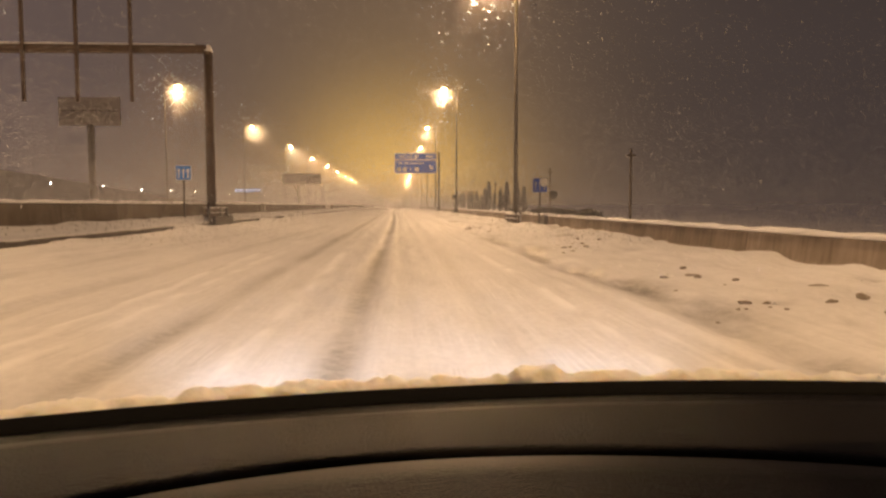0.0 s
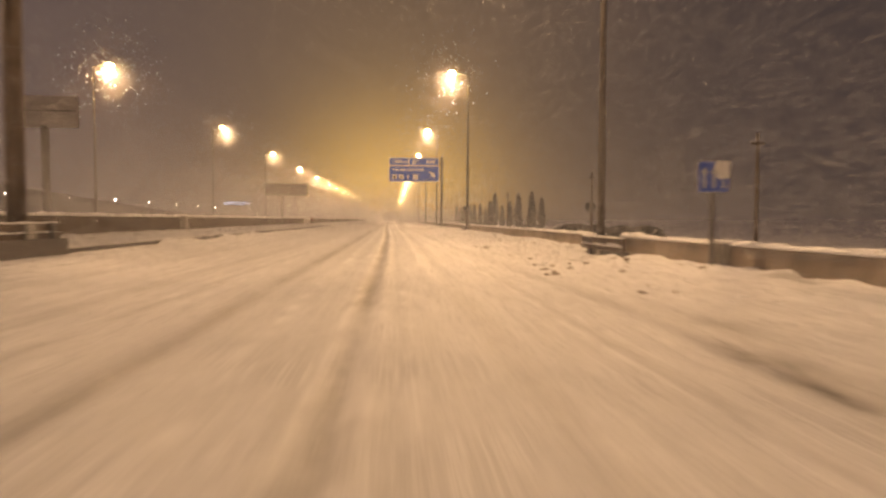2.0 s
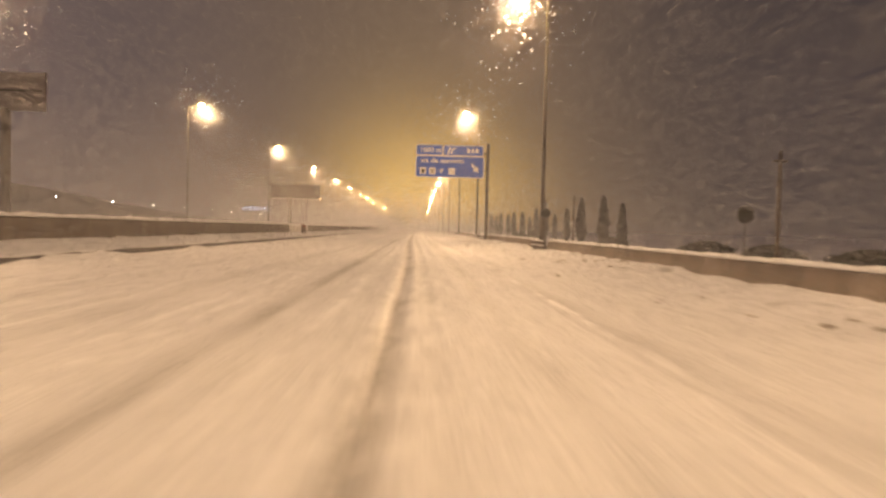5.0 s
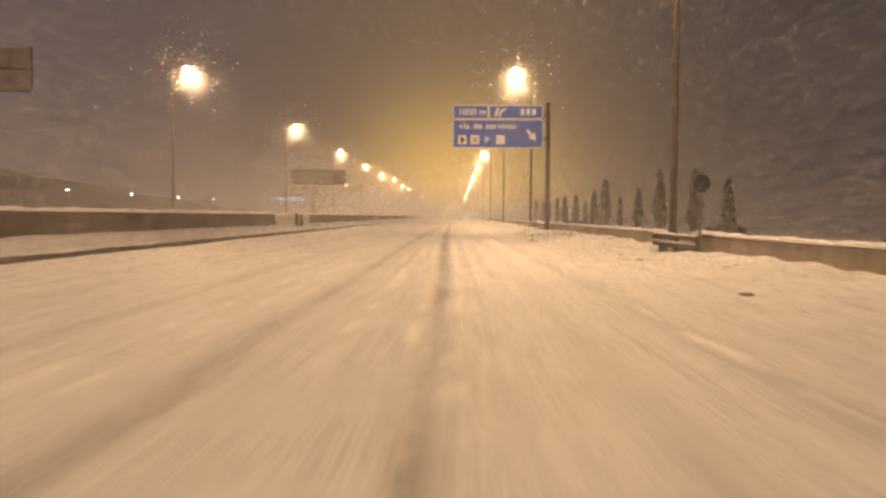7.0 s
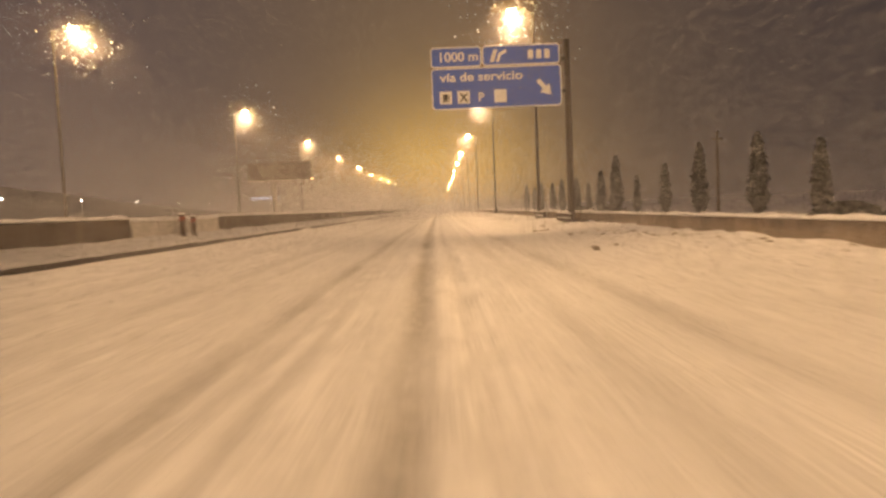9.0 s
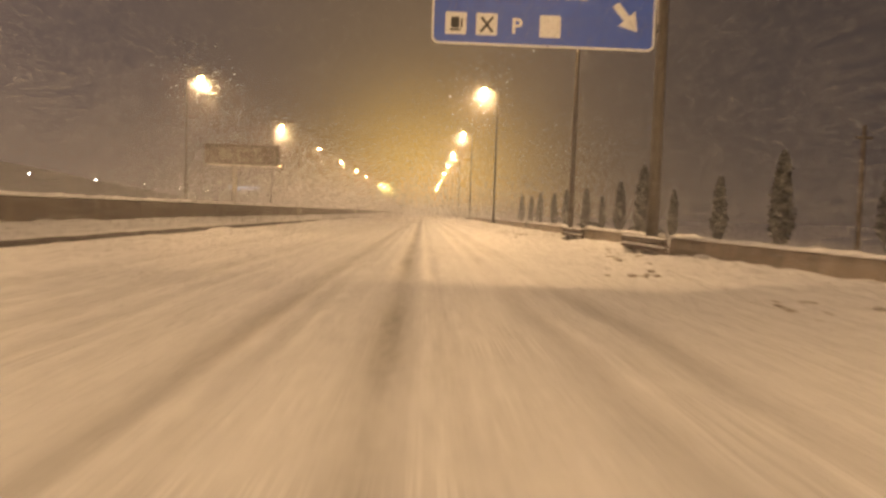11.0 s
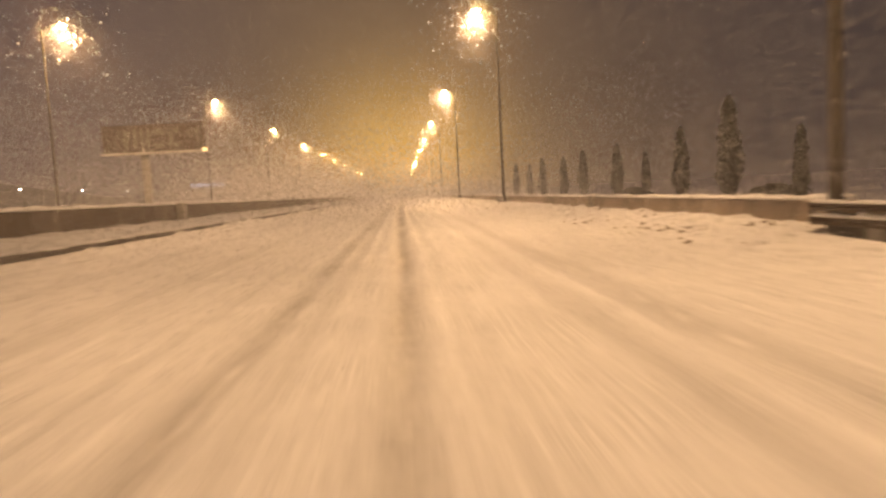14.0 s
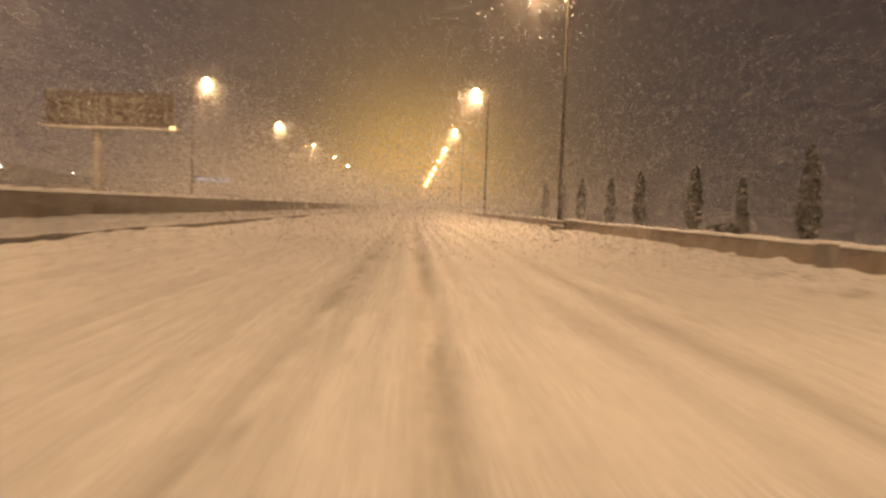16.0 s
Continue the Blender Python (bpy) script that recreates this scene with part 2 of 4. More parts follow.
def box(bm, lo, hi, bevel=0.0, m=None):
    """A box from corner to corner, its edges rounded off."""
    c = [(a + b) / 2 for a, b in zip(lo, hi)]
    s = [b - a for a, b in zip(lo, hi)]
    g = bmesh.ops.create_cube(bm, size=1.0, matrix=Matrix.Translation(c) @ Matrix.Diagonal((*s, 1)))
    vs = g["verts"]
    if bevel:
        es = list({e for v in vs for e in v.link_edges})
        r = bmesh.ops.bevel(bm, geom=es, offset=bevel, segments=2, affect="EDGES", profile=0.6)
        vs = list({v for f in r["faces"] for v in f.verts} | {v for v in vs if v.is_valid})
    if m:
        bmesh.ops.transform(bm, matrix=m, verts=vs)
    return bm


def tube(bm, a, b, ra, rb=None, seg=12):
    """A round bar from a to b that tapers from ra to rb."""
    a, b = Vector(a), Vector(b)
    d = b - a
    m = Matrix.Translation((a + b) / 2) @ d.to_track_quat("Z", "Y").to_matrix().to_4x4()
    bmesh.ops.create_cone(bm, cap_ends=True, segments=seg, radius1=ra, radius2=ra if rb is None else rb, depth=d.length, matrix=m)
    return bm


def sweep(bm, pts, radius, seg=8):
    """A bent bar through the points."""
    rings = []
    for i, p in enumerate(pts):
        p = Vector(p)
        d = (Vector(pts[min(i + 1, len(pts) - 1)]) - Vector(pts[max(i - 1, 0)])).normalized()
        q = d.to_track_quat("Z", "Y")
        rings.append([bm.verts.new(p + q @ Vector((math.cos(2 * math.pi * k / seg) * radius, math.sin(2 * math.pi * k / seg) * radius, 0))) for k in range(seg)])
    for r, s in zip(rings, rings[1:]):
        for k in range(seg):
            bm.faces.new((r[k], r[(k + 1) % seg], s[(k + 1) % seg], s[k]))
    bm.faces.new(rings[0][::-1]), bm.faces.new(rings[-1])
    return bm


def extrude_profile(bm, profile, y0, y1, step=1.0, wobble=None):
    """Draws a closed x-z outline along y."""
    n = max(1, int(round((y1 - y0) / step)))
    rings = []
    for i in range(n + 1):
        y = y0 + (y1 - y0) * i / n
        rings.append([bm.verts.new(((x, y, z) if wobble is None else wobble(x, y, z, j))) for j, (x, z) in enumerate(profile)])
    k = len(profile)
    for r, s in zip(rings, rings[1:]):
        for j in range(k):
            bm.faces.new((r[j], r[(j + 1) % k], s[(j + 1) % k], s[j]))
    bm.faces.new(rings[0]), bm.faces.new(rings[-1][::-1])
    bmesh.ops.recalc_face_normals(bm, faces=bm.faces[:])
    return bm


def plate(bm, w, h, r, y0, y1, cx=0.0, cz=0.0, seg=5):
    """An upright plate in x and z with rounded corners, from depth y0 to y1."""
    pts = []
    for sx, sz, a0 in ((1, 1, 0), (-1, 1, 90), (-1, -1, 180), (1, -1, 270)):
        for i in range(seg + 1):
            a = radians(a0 + 90 * i / seg)
            pts.append((cx + sx * (w / 2 - r) + r * math.cos(a), cz + sz * (h / 2 - r) + r * math.sin(a)))
    f = [bm.verts.new((x, y0, z)) for x, z in pts]
    b = [bm.verts.new((x, y1, z)) for x, z in pts]
    bm.faces.new(f[::-1]), bm.faces.new(b)
    for i in range(len(pts)):
        j = (i + 1) % len(pts)
        bm.faces.new((f[i], f[j], b[j], b[i]))
    bmesh.ops.recalc_face_normals(bm, faces=bm.faces[:])
    return bm


def prism(bm, pts, y0, y1):
    """A flat x-z outline with depth."""
    f = [bm.verts.new((x, y0, z)) for x, z in pts]
    b = [bm.verts.new((x, y1, z)) for x, z in pts]
    bm.faces.new(f), bm.faces.new(b[::-1])
    for i in range(len(pts)):
        j = (i + 1) % len(pts)
        bm.faces.new((f[i], b[i], b[j], f[j]))
    bmesh.ops.recalc_face_normals(bm, faces=bm.faces[:])
    return bm


def lettering(name, text, size, x, z, y, parent, material, width=None):
    """Raised letters that face the oncoming road."""
    cu = bpy.data.curves.new(name, "FONT")
    cu.body, cu.size, cu.extrude, cu.align_x, cu.offset = text, size, 0.006, "LEFT", 0.012
    tmp = bpy.data.objects.new(name, cu)
    scene.collection.objects.link(tmp)
    bpy.context.view_layer.update()
    me = bpy.data.meshes.new_from_object(tmp.evaluated_get(bpy.context.evaluated_depsgraph_get()))
    bpy.data.objects.remove(tmp)
    me.materials.clear()
    me.materials.append(material)
    xs = [v.co.x for v in me.vertices]
    k = (width / (max(xs) - min(xs))) if width else 1.0
    me.transform(Matrix.Translation((x, y, z)) @ Matrix.Rotation(radians(90), 4, "X") @ Matrix.Diagonal((k, 1, 1, 1)))
    ob = new(name, me)
    ob.parent = parent
    return ob


GRIDS = {}


def lattice(nx, ny, seed):
    return np.random.default_rng(seed).random((nx, ny))


def vnoise(x, y, size, seed):
    """Smooth noise of about that grain, from -1 to 1."""
    if seed not in GRIDS:
        GRIDS[seed] = lattice(257, 257, seed)
    g = GRIDS[seed]
    u, v = x / size, y / size
    i, j = np.floor(u).astype(int), np.floor(v).astype(int)
    fu, fv = u - i, v - j
    fu, fv = fu * fu * (3 - 2 * fu), fv * fv * (3 - 2 * fv)
    i, j, i1, j1 = i % 257, j % 257, (i + 1) % 257, (j + 1) % 257
    a = g[i, j] * (1 - fu) + g[i1, j] * fu
    b = g[i, j1] * (1 - fu) + g[i1, j1] * fu
    return 2 * (a * (1 - fv) + b * fv) - 1


# ---- ground ----
KERB_X, LEFT_WALL_X, RIGHT_WALL_X = -8.0, -9.0, 6.85
# stretches where the right barrier is broken for a pole
GAPS = sorted([(34.2 + 40 * k - 1.9, 34.2 + 40 * k + 0.2) for k in range(0, 7)] + [(101.4, 102.6)])


def smooth01(a):
    a = np.clip(a, 0, 1)
    return a * a * (3 - 2 * a)


def rut_lines(y):
    """Wheel tracks: centre at y, half width, depth, slush cover."""
    drift = -0.55 * smooth01((y - 45) / 60) - 0.25 * smooth01((y - 100) / 60)
    return (
        (0.03 + drift, 0.16, 0.028, 0.95),
        (-1.47 + 0.25 * drift + 0.03 * np.sin(y / 17), 0.15, 0.026, 0.80),
        (0.52 + drift, 0.11, 0.009, 0.16),
        (-1.05 + 0.5 * drift, 0.10, 0.010, 0.12),
        (1.35 + 0.6 * drift, 0.16, 0.018, 0.30),
        (3.42 - 1.0 * smooth01((y - 12) / 40) - 0.75 * smooth01((y - 50) / 60), 0.20, 0.024, 0.45),
        (-3.3 + 0.15 * np.sin(y / 23), 0.17, 0.018, 0.32),
        (-4.9 + 0.20 * np.sin(y / 31), 0.17, 0.016, 0.26),
        (-6.4 + 0.12 * np.sin(y / 19), 0.16, 0.010, 0.10),
    )


def ground_height(x, y):
    z = 0.15 * smooth01(-x / 8.0)
    hollow_dark = np.zeros_like(x)
    verge = smooth01((KERB_X - x) / 0.95)
    z = np.where(x < KERB_X - 0.01, 0.30 + 0.27 * verge, z)
    z = np.where(x < LEFT_WALL_X - 0.2, 0.57 - 0.30 * smooth01((LEFT_WALL_X - 0.2 - x) / 1.2), z)
    shoulder = smooth01((x - 3.4) / 2.2)
    bank = 0.20 * smooth01((x - 2.9) / 4.0) - 0.02
    z = np.where((x > 2.9) & (x < 7.35), bank + 0.02 * (1 - smooth01((x - 2.9) / 0.5)), z)
    z = np.where(x >= 7.35, 0.17 - 0.47 * smooth01((x - 7.35) / 3.5), z)
    for a, b in GAPS:
        dip = smooth01((x - 5.3) / 1.0) * smooth01((7.6 - x) / 0.25) * smooth01((y - a + 2.4) / 0.6) * smooth01((b + 0.6 - y) / 0.6)
        hole = smooth01((x - 5.9) / 0.5) * smooth01((7.6 - x) / 0.25) * smooth01((y - a + 0.6) / 0.6) * smooth01((b + 0.3 - y) / 0.5)
        z = z - 0.11 * dip - 0.24 * hole
        # wet ground and the rail's shade, both painted dark in the hollow
        hollow_dark = hollow_dark + 1.0 * hole * (x > 6.15)
    near = np.exp(-np.abs(x) / 60.0)
    z = z + near * (0.014 * vnoise(x, y, 1.9, 3) + 0.006 * vnoise(x, y, 0.55, 4))
    z = z + np.where((x > 3.4) & (x < 7.3), shoulder * (0.040 * vnoise(x, y, 0.9, 5) + 0.055 * vnoise(x, y * 0.6, 0.33, 6)), 0.0)
    z = z + np.where((x < KERB_X - 0.05) & (x > LEFT_WALL_X - 0.5), 0.03 * vnoise(x, y, 0.7, 8), 0.0)
    wear_shade = np.clip(hollow_dark, 0, 1)
    broken = 0.65 + 0.35 * vnoise(x, y * 0.3, 0.5, 9)
    for c, w, d, k in rut_lines(y):
        g = np.exp(-((x - c) / w) ** 2)
        rim = np.exp(-((np.abs(x - c) - 2.0 * w) / (0.7 * w)) ** 2)
        z = z - d * g + 0.35 * d * rim
        wear_shade = np.maximum(wear_shade, k * g * broken)
    ridge_glint = np.zeros_like(x)
    # finer lines left by many tyres, some only for a stretch
    tr = random.Random(31)
    for i in range(22):
        c0, ph, amp = tr.uniform(-6.6, 2.9), tr.uniform(0, 6), tr.uniform(0.03, 0.22)
        w, d, k = tr.uniform(0.06, 0.11), tr.uniform(0.006, 0.014), tr.uniform(0.10, 0.34)
        y0, run = tr.uniform(-20, 130), tr.uniform(25, 90)
        c = c0 + amp * np.sin(y / tr.uniform(11, 26) + ph) - 0.25 * smooth01((y - 45) / 80)
        live = smooth01((y - y0) / 6) * smooth01((y0 + run - y) / 6)
        g = np.exp(-((x - c) / w) ** 2) * live
        z = z - d * g + 0.6 * d * live * np.exp(-((np.abs(x - c) - 1.9 * w) / (0.6 * w)) ** 2)
        wear_shade = np.maximum(wear_shade, k * g * broken)
        # crests of the tyre lines get the same painted glint
        crest = np.exp(-((np.abs(x - c) - 1.9 * w) / (0.6 * w)) ** 2) * live
        ridge_glint = np.maximum(ridge_glint, crest * np.clip(0.05 + 0.9 * vnoise(x, y * 0.35, 0.17, 45) + 0.6 * vnoise(x, y * 0.12, 0.6, 46), 0, 0.55))
    # broken ridges of loose snow beside the wheel tracks, headlight glint painted on as white
    for c0, lean, y1 in ((-2.07, 0.0, 78), (-0.72, -0.05, 82), (-2.45, 0.02, 70), (2.20, 0.20, 70)):
        c = c0 + lean * smooth01((y - 10) / 60) + 0.05 * vnoise(x * 0, y, 4.0, 47) + 0.04 * vnoise(x * 0, y, 0.9, 48)
        g = np.exp(-((x - c) / 0.075) ** 2) * smooth01((y1 - y) / 14)
        crumb = np.clip(0.35 + 0.9 * vnoise(x, y * 0.30, 0.13, 49) + 0.5 * vnoise(x * 0, y, 3.0, 50), 0, 1)
        z = z + 0.022 * g * crumb
        ridge_glint = np.maximum(ridge_glint, g * crumb)
    # loose ridges pushed up between the tracks
    lane = smooth01((x + 7.4) / 0.6) * smooth01((3.2 - x) / 0.5)
    z = z + lane * 0.010 * vnoise(x, y * 0.16, 0.21, 41) + lane * 0.008 * vnoise(x, y * 0.5, 0.16, 42)
    # drifts that lap over the kerb here and there
    z = z + np.where((x > KERB_X - 0.02) & (x < -7.2), 0.16 * smooth01((-7.2 - x) / 0.75) * np.clip(vnoise(x * 0, y, 2.3, 43) - 0.12 + 0.25 * vnoise(x * 0, y, 0.5, 44), 0, 1), 0.0)
    # churned slush beside the lane
    band = np.exp(-((x - 3.5 - 0.25 * vnoise(x * 0, y, 2.5, 11)) / 0.32) ** 2) * smooth01((24 - y) / 8)
    wear_shade = np.maximum(wear_shade, 0.95 * band * np.clip(0.75 + 0.9 * vnoise(x, y * 0.5, 0.35, 12), 0, 1))
    z = z - 0.03 * band + 0.05 * band * vnoise(x, y, 0.22, 13)
    # grit and boot marks on the shoulder
    spots = smooth01((vnoise(x, y * 0.7, 0.27, 14) - 0.54) / 0.18) * smooth01((vnoise(x, y, 2.3, 15) + 0.1) / 0.3) * shoulder * (x < 7)
    wear_shade = np.maximum(wear_shade, 0.6 * spots)
    z = z - 0.045 * spots
    return z, np.clip(wear_shade, 0, 1), np.clip(ridge_glint, 0, 1)


def steps(*spans):
    v = []
    for a, b, s in spans:
        v += list(np.arange(a, b - 1e-6, s))
    return np.array(v + [spans[-1][1]])


def build_ground():
    xs = steps((-2600, -600, 250), (-600, -100, 50), (-100, -30, 7), (-30, -10.4, 0.7), (-10.4, -8.05, 0.16), (-8.05, -7.95, 0.05), (-7.95, -3.8, 0.11), (-3.8, 4.2, 0.065), (4.2, 7.8, 0.075), (7.8, 14, 0.4), (14, 40, 2), (40, 100, 10), (100, 600, 50), (600, 2600, 250))
    ys = steps((-400, -40, 40), (-40, -6, 2), (-6, 60, 0.20), (60, 150, 0.24), (150, 260, 1.0), (260, 500, 6), (500, 1000, 50), (1000, 3600, 260))
    X, Y = np.meshgrid(xs, ys, indexing="ij")
    Z, W, C = ground_height(X, Y)
    nx, ny = X.shape
    me = bpy.data.meshes.new("ground")
    co = np.stack((X, Y, Z), -1).reshape(-1, 3)
    idx = np.arange(nx * ny).reshape(nx, ny)
    q = np.stack((idx[:-1, :-1], idx[1:, :-1], idx[1:, 1:], idx[:-1, 1:]), -1).reshape(-1, 4)
    me.vertices.add(len(co))
    me.vertices.foreach_set("co", co.ravel())
    me.loops.add(q.size)
    me.loops.foreach_set("vertex_index", q.ravel())
    me.polygons.add(len(q))
    me.polygons.foreach_set("loop_start", np.arange(0, q.size, 4))
    me.polygons.foreach_set("use_smooth", np.ones(len(q), bool))
    me.update()
    at = me.attributes.new("wear_shade", "FLOAT", "POINT")
    at.data.foreach_set("value", W.ravel().astype(np.float32))
    at = me.attributes.new("ridge_glint", "FLOAT", "POINT")
    at.data.foreach_set("value", C.ravel().astype(np.float32))
    me.materials.append(M_SNOW_GROUND)
    return tagged(new("ground", me), "snow-covered motorway carriageway with worn wheel tracks", "ground", kind="structure")


build_ground()


# ---- kerb and concrete walls ----
def kerb():
    """Kerb stones a metre long, each a little out of line."""
    owner = tagged(new("kerb"), "dark wet stone kerb along the snowy median", "kerb", kind="structure")
    bm = bmesh.new()
    prof = ((-0.12, -0.36), (0.03, -0.36), (0.025, -0.03), (0.0, 0.0), (-0.12, 0.005))
    extrude_profile(bm, prof, 0.006, 0.994, 1.0)
    stone = mesh_of(bm, "stone", M_KERB)
    r = random.Random(17)
    for i in range(240):
        ob = new("stone", stone)
        ob.matrix_basis = pose(KERB_X + r.uniform(-0.012, 0.012), -6 + i, 0.275 + r.uniform(-0.015, 0.012), r.uniform(-0.5, 0.5), r.uniform(-1.5, 1.5), r.uniform(-0.6, 0.6))
        ob.parent = owner


def wall(name, x, z0, z1, sign, label, spans, panel, material):
    """A sloped concrete safety barrier of short panels; sign is the side away from the road."""
    owner = tagged(new(name), label, "barrier", kind="structure")
    w, made = 0.42, {}
    for y0, y1 in spans:
        n = max(1, round((y1 - y0) / panel))
        step = (y1 - y0) / n
        key = round(step, 2)
        if key not in made:
            bm = bmesh.new()
            prof = ((0, z0), (sign * 0.08, z0 + 0.22), (sign * 0.13, z1 - 0.03), (sign * 0.16, z1), (sign * (w - 0.05), z1), (sign * w, z0))
            extrude_profile(bm, prof, 0.008, step - 0.008, step)
            made[key] = mesh_of(bm, "panel", material)
        for i in range(n):
            ob = new("panel", made[key])
            ob.location = (x + 0.006 * math.sin(3.1 * (y0 + i)), y0 + i * step, 0.004 * math.sin(5.3 * (y0 + i)))
            ob.parent = owner
    return owner


def wall_cap(x, z, sign, seed, spans):
    """Snow lying on top of a barrier, with a ragged edge."""
    a, b = x + sign * 0.11, x + sign * 0.41
    prof = ((a, z + 0.006), (a - sign * 0.015, z + 0.035), (a + sign * 0.06, z + 0.085), ((a + b) / 2, z + 0.10), (b - sign * 0.05, z + 0.08), (b, z + 0.006))
    r = random.Random(seed)
    ph = [r.uniform(0, 6) for _ in range(6)]

    def wob(px, py, pz, j):
        heap = sum(smooth01((py - g[0] + 2.0) / 0.5) * smooth01((g[0] + 0.2 - py) / 0.3) for g in GAPS) if sign > 0 else 0.0
        k = 1 + 0.55 * heap + 0.16 * math.sin(py * 2.1 + ph[0]) + 0.14 * math.sin(py * 5.3 + ph[1]) + 0.1 * math.sin(py * 11.7 + ph[2])
        top = z + 0.006 + (pz - z - 0.006) * k
        return (px + (0.012 * math.sin(py * 7.9 + ph[3] + j) if j in (1, 2) else 0), py, top)

    for y0, y1 in spans:
        bm = bmesh.new()
        extrude_profile(bm, prof, y0 + 0.03, y1 - 0.03, 0.35, wob)
        tagged(part("snow_cap", bm, M_SNOW, smooth=True), "ragged strip of snow lying on the concrete barrier", "snow", "snow strips on the barriers")


edges = [-12.0] + [v for g in GAPS for v in g] + [420.0]
RIGHT_SPANS = list(zip(edges[::2], edges[1::2]))
LEFT_SPANS = [(-12.0, 87.6), (95.6, 300.0)]
kerb()
wall("barrier_left", LEFT_WALL_X, 0.30, 1.12, -1, "dark stained concrete median barrier standing in snow", LEFT_SPANS, 4.0, M_CONCRETE)
wall("barrier_right", RIGHT_WALL_X, -0.05, 0.55, 1, "low concrete roadside barrier standing in snow", RIGHT_SPANS, 4.0, M_RIGHT_CONCRETE)
wall_cap(LEFT_WALL_X, 1.12, -1, 1, LEFT_SPANS)
wall_cap(RIGHT_WALL_X, 0.55, 1, 2, RIGHT_SPANS)


def pier(y, w):
    bm = bmesh.new()
    box(bm, (LEFT_WALL_X + 0.02 - 0.4, y - w / 2, 0.35), (LEFT_WALL_X + 0.16, y + w / 2, 1.17), 0.02)
    ob = part("barrier_pier", bm, M_PALE_CONCRETE)
    ob = tagged(ob, "pale concrete block set into the median barrier", "concrete block", "blocks in the median barrier")
    bm = bmesh.new()
    box(bm, (LEFT_WALL_X - 0.36, y - w / 2 + 0.02, 1.173), (LEFT_WALL_X + 0.14, y + w / 2 - 0.02, 1.24), 0.03)
    part("snow_top", bm, M_SNOW, ob, "snow lying on the block")


def right_pier(y, w):
    bm = bmesh.new()
    box(bm, (RIGHT_WALL_X - 0.06, y - w / 2, -0.05), (RIGHT_WALL_X + 0.46, y + w / 2, 0.60), 0.02)
    ob = tagged(part("barrier_pier", bm, M_GREY_CONCRETE), "grey concrete block set into the roadside barrier", "concrete block", "blocks in the roadside barrier")
    bm = bmesh.new()
    box(bm, (RIGHT_WALL_X - 0.03, y - w / 2 + 0.02, 0.603), (RIGHT_WALL_X + 0.42, y + w / 2 - 0.02, 0.67), 0.03)
    part("snow_top", bm, M_SNOW, ob, "snow lying on the block")


for y in (25.9, 129.8, 176.5):
    right_pier(y, 0.5)
for y, w in ((44.7, 0.45), (130.3, 0.5), (170.5, 0.6)):
    pier(y, w)


def gap_block(y, w, lean):
    """A snow-crusted block that closes the crossing in the median barrier."""
    t = thing("barrier_block", pose(LEFT_WALL_X - 0.06, y, 0.38, 0, lean, 0), "snow-crusted pale concrete block closing a gap in the median barrier", "concrete block", "blocks in the gap of the median barrier")
    bm = bmesh.new()
    extrude_profile(bm, ((0.10, 0.0), (0.02, 0.25), (-0.04, 0.66), (-0.30, 0.66), (-0.38, 0.0)), -w / 2 + 0.02, w / 2 - 0.02, w)
    part("body", bm, M_CRUSTED, t)
    bm = bmesh.new()
    extrude_profile(bm, ((0.0, 0.664), (0.03, 0.70), (-0.08, 0.78), (-0.26, 0.77), (-0.33, 0.664)), -w / 2 + 0.03, w / 2 - 0.03, 0.3, lambda x, yy, z, j: (x, yy, z + (0.02 * math.sin(yy * 6 + y + j) if j in (1, 2, 3) else 0)))
    part("snow_top", bm, M_SNOW, t, "snow lying on the block", smooth=True)


for i in range(4):
    gap_block(88.6 + 2.0 * i, 2.0, (-1.0, 1.5, -0.5, 2.0)[i])


def marker_post(y, x, h):
    t = thing("marker_post", pose(x, y, 0.48), "short dark marker post with a rusty top before the median barrier", "marker post", "marker posts before the median")
    bm = bmesh.new()
    box(bm, (-0.085, -0.05, -0.15), (0.085, 0.05, h), 0.015)
    part("body", bm, M_RUSTY, t)
    bm = bmesh.new()
    box(bm, (-0.09, -0.055, h - 0.20), (0.09, 0.055, h - 0.08), 0.01)
    part("band", bm, M_RED_BAND, t, "faded red band")
    bm = bmesh.new()
    box(bm, (-0.095, -0.06, h + 0.003), (0.095, 0.06, h + 0.06), 0.02)
    part("cap", bm, M_SNOW, t, "small cap of snow")


marker_post(90.6, LEFT_WALL_X + 0.32, 0.74)
marker_post(91.6, LEFT_WALL_X + 0.34, 0.66)


# ---- street lamps ----
LAMP_Y, LAMP_STEP, LAMP_H, ARM = 34.2, 40.0, 13.85, 1.40


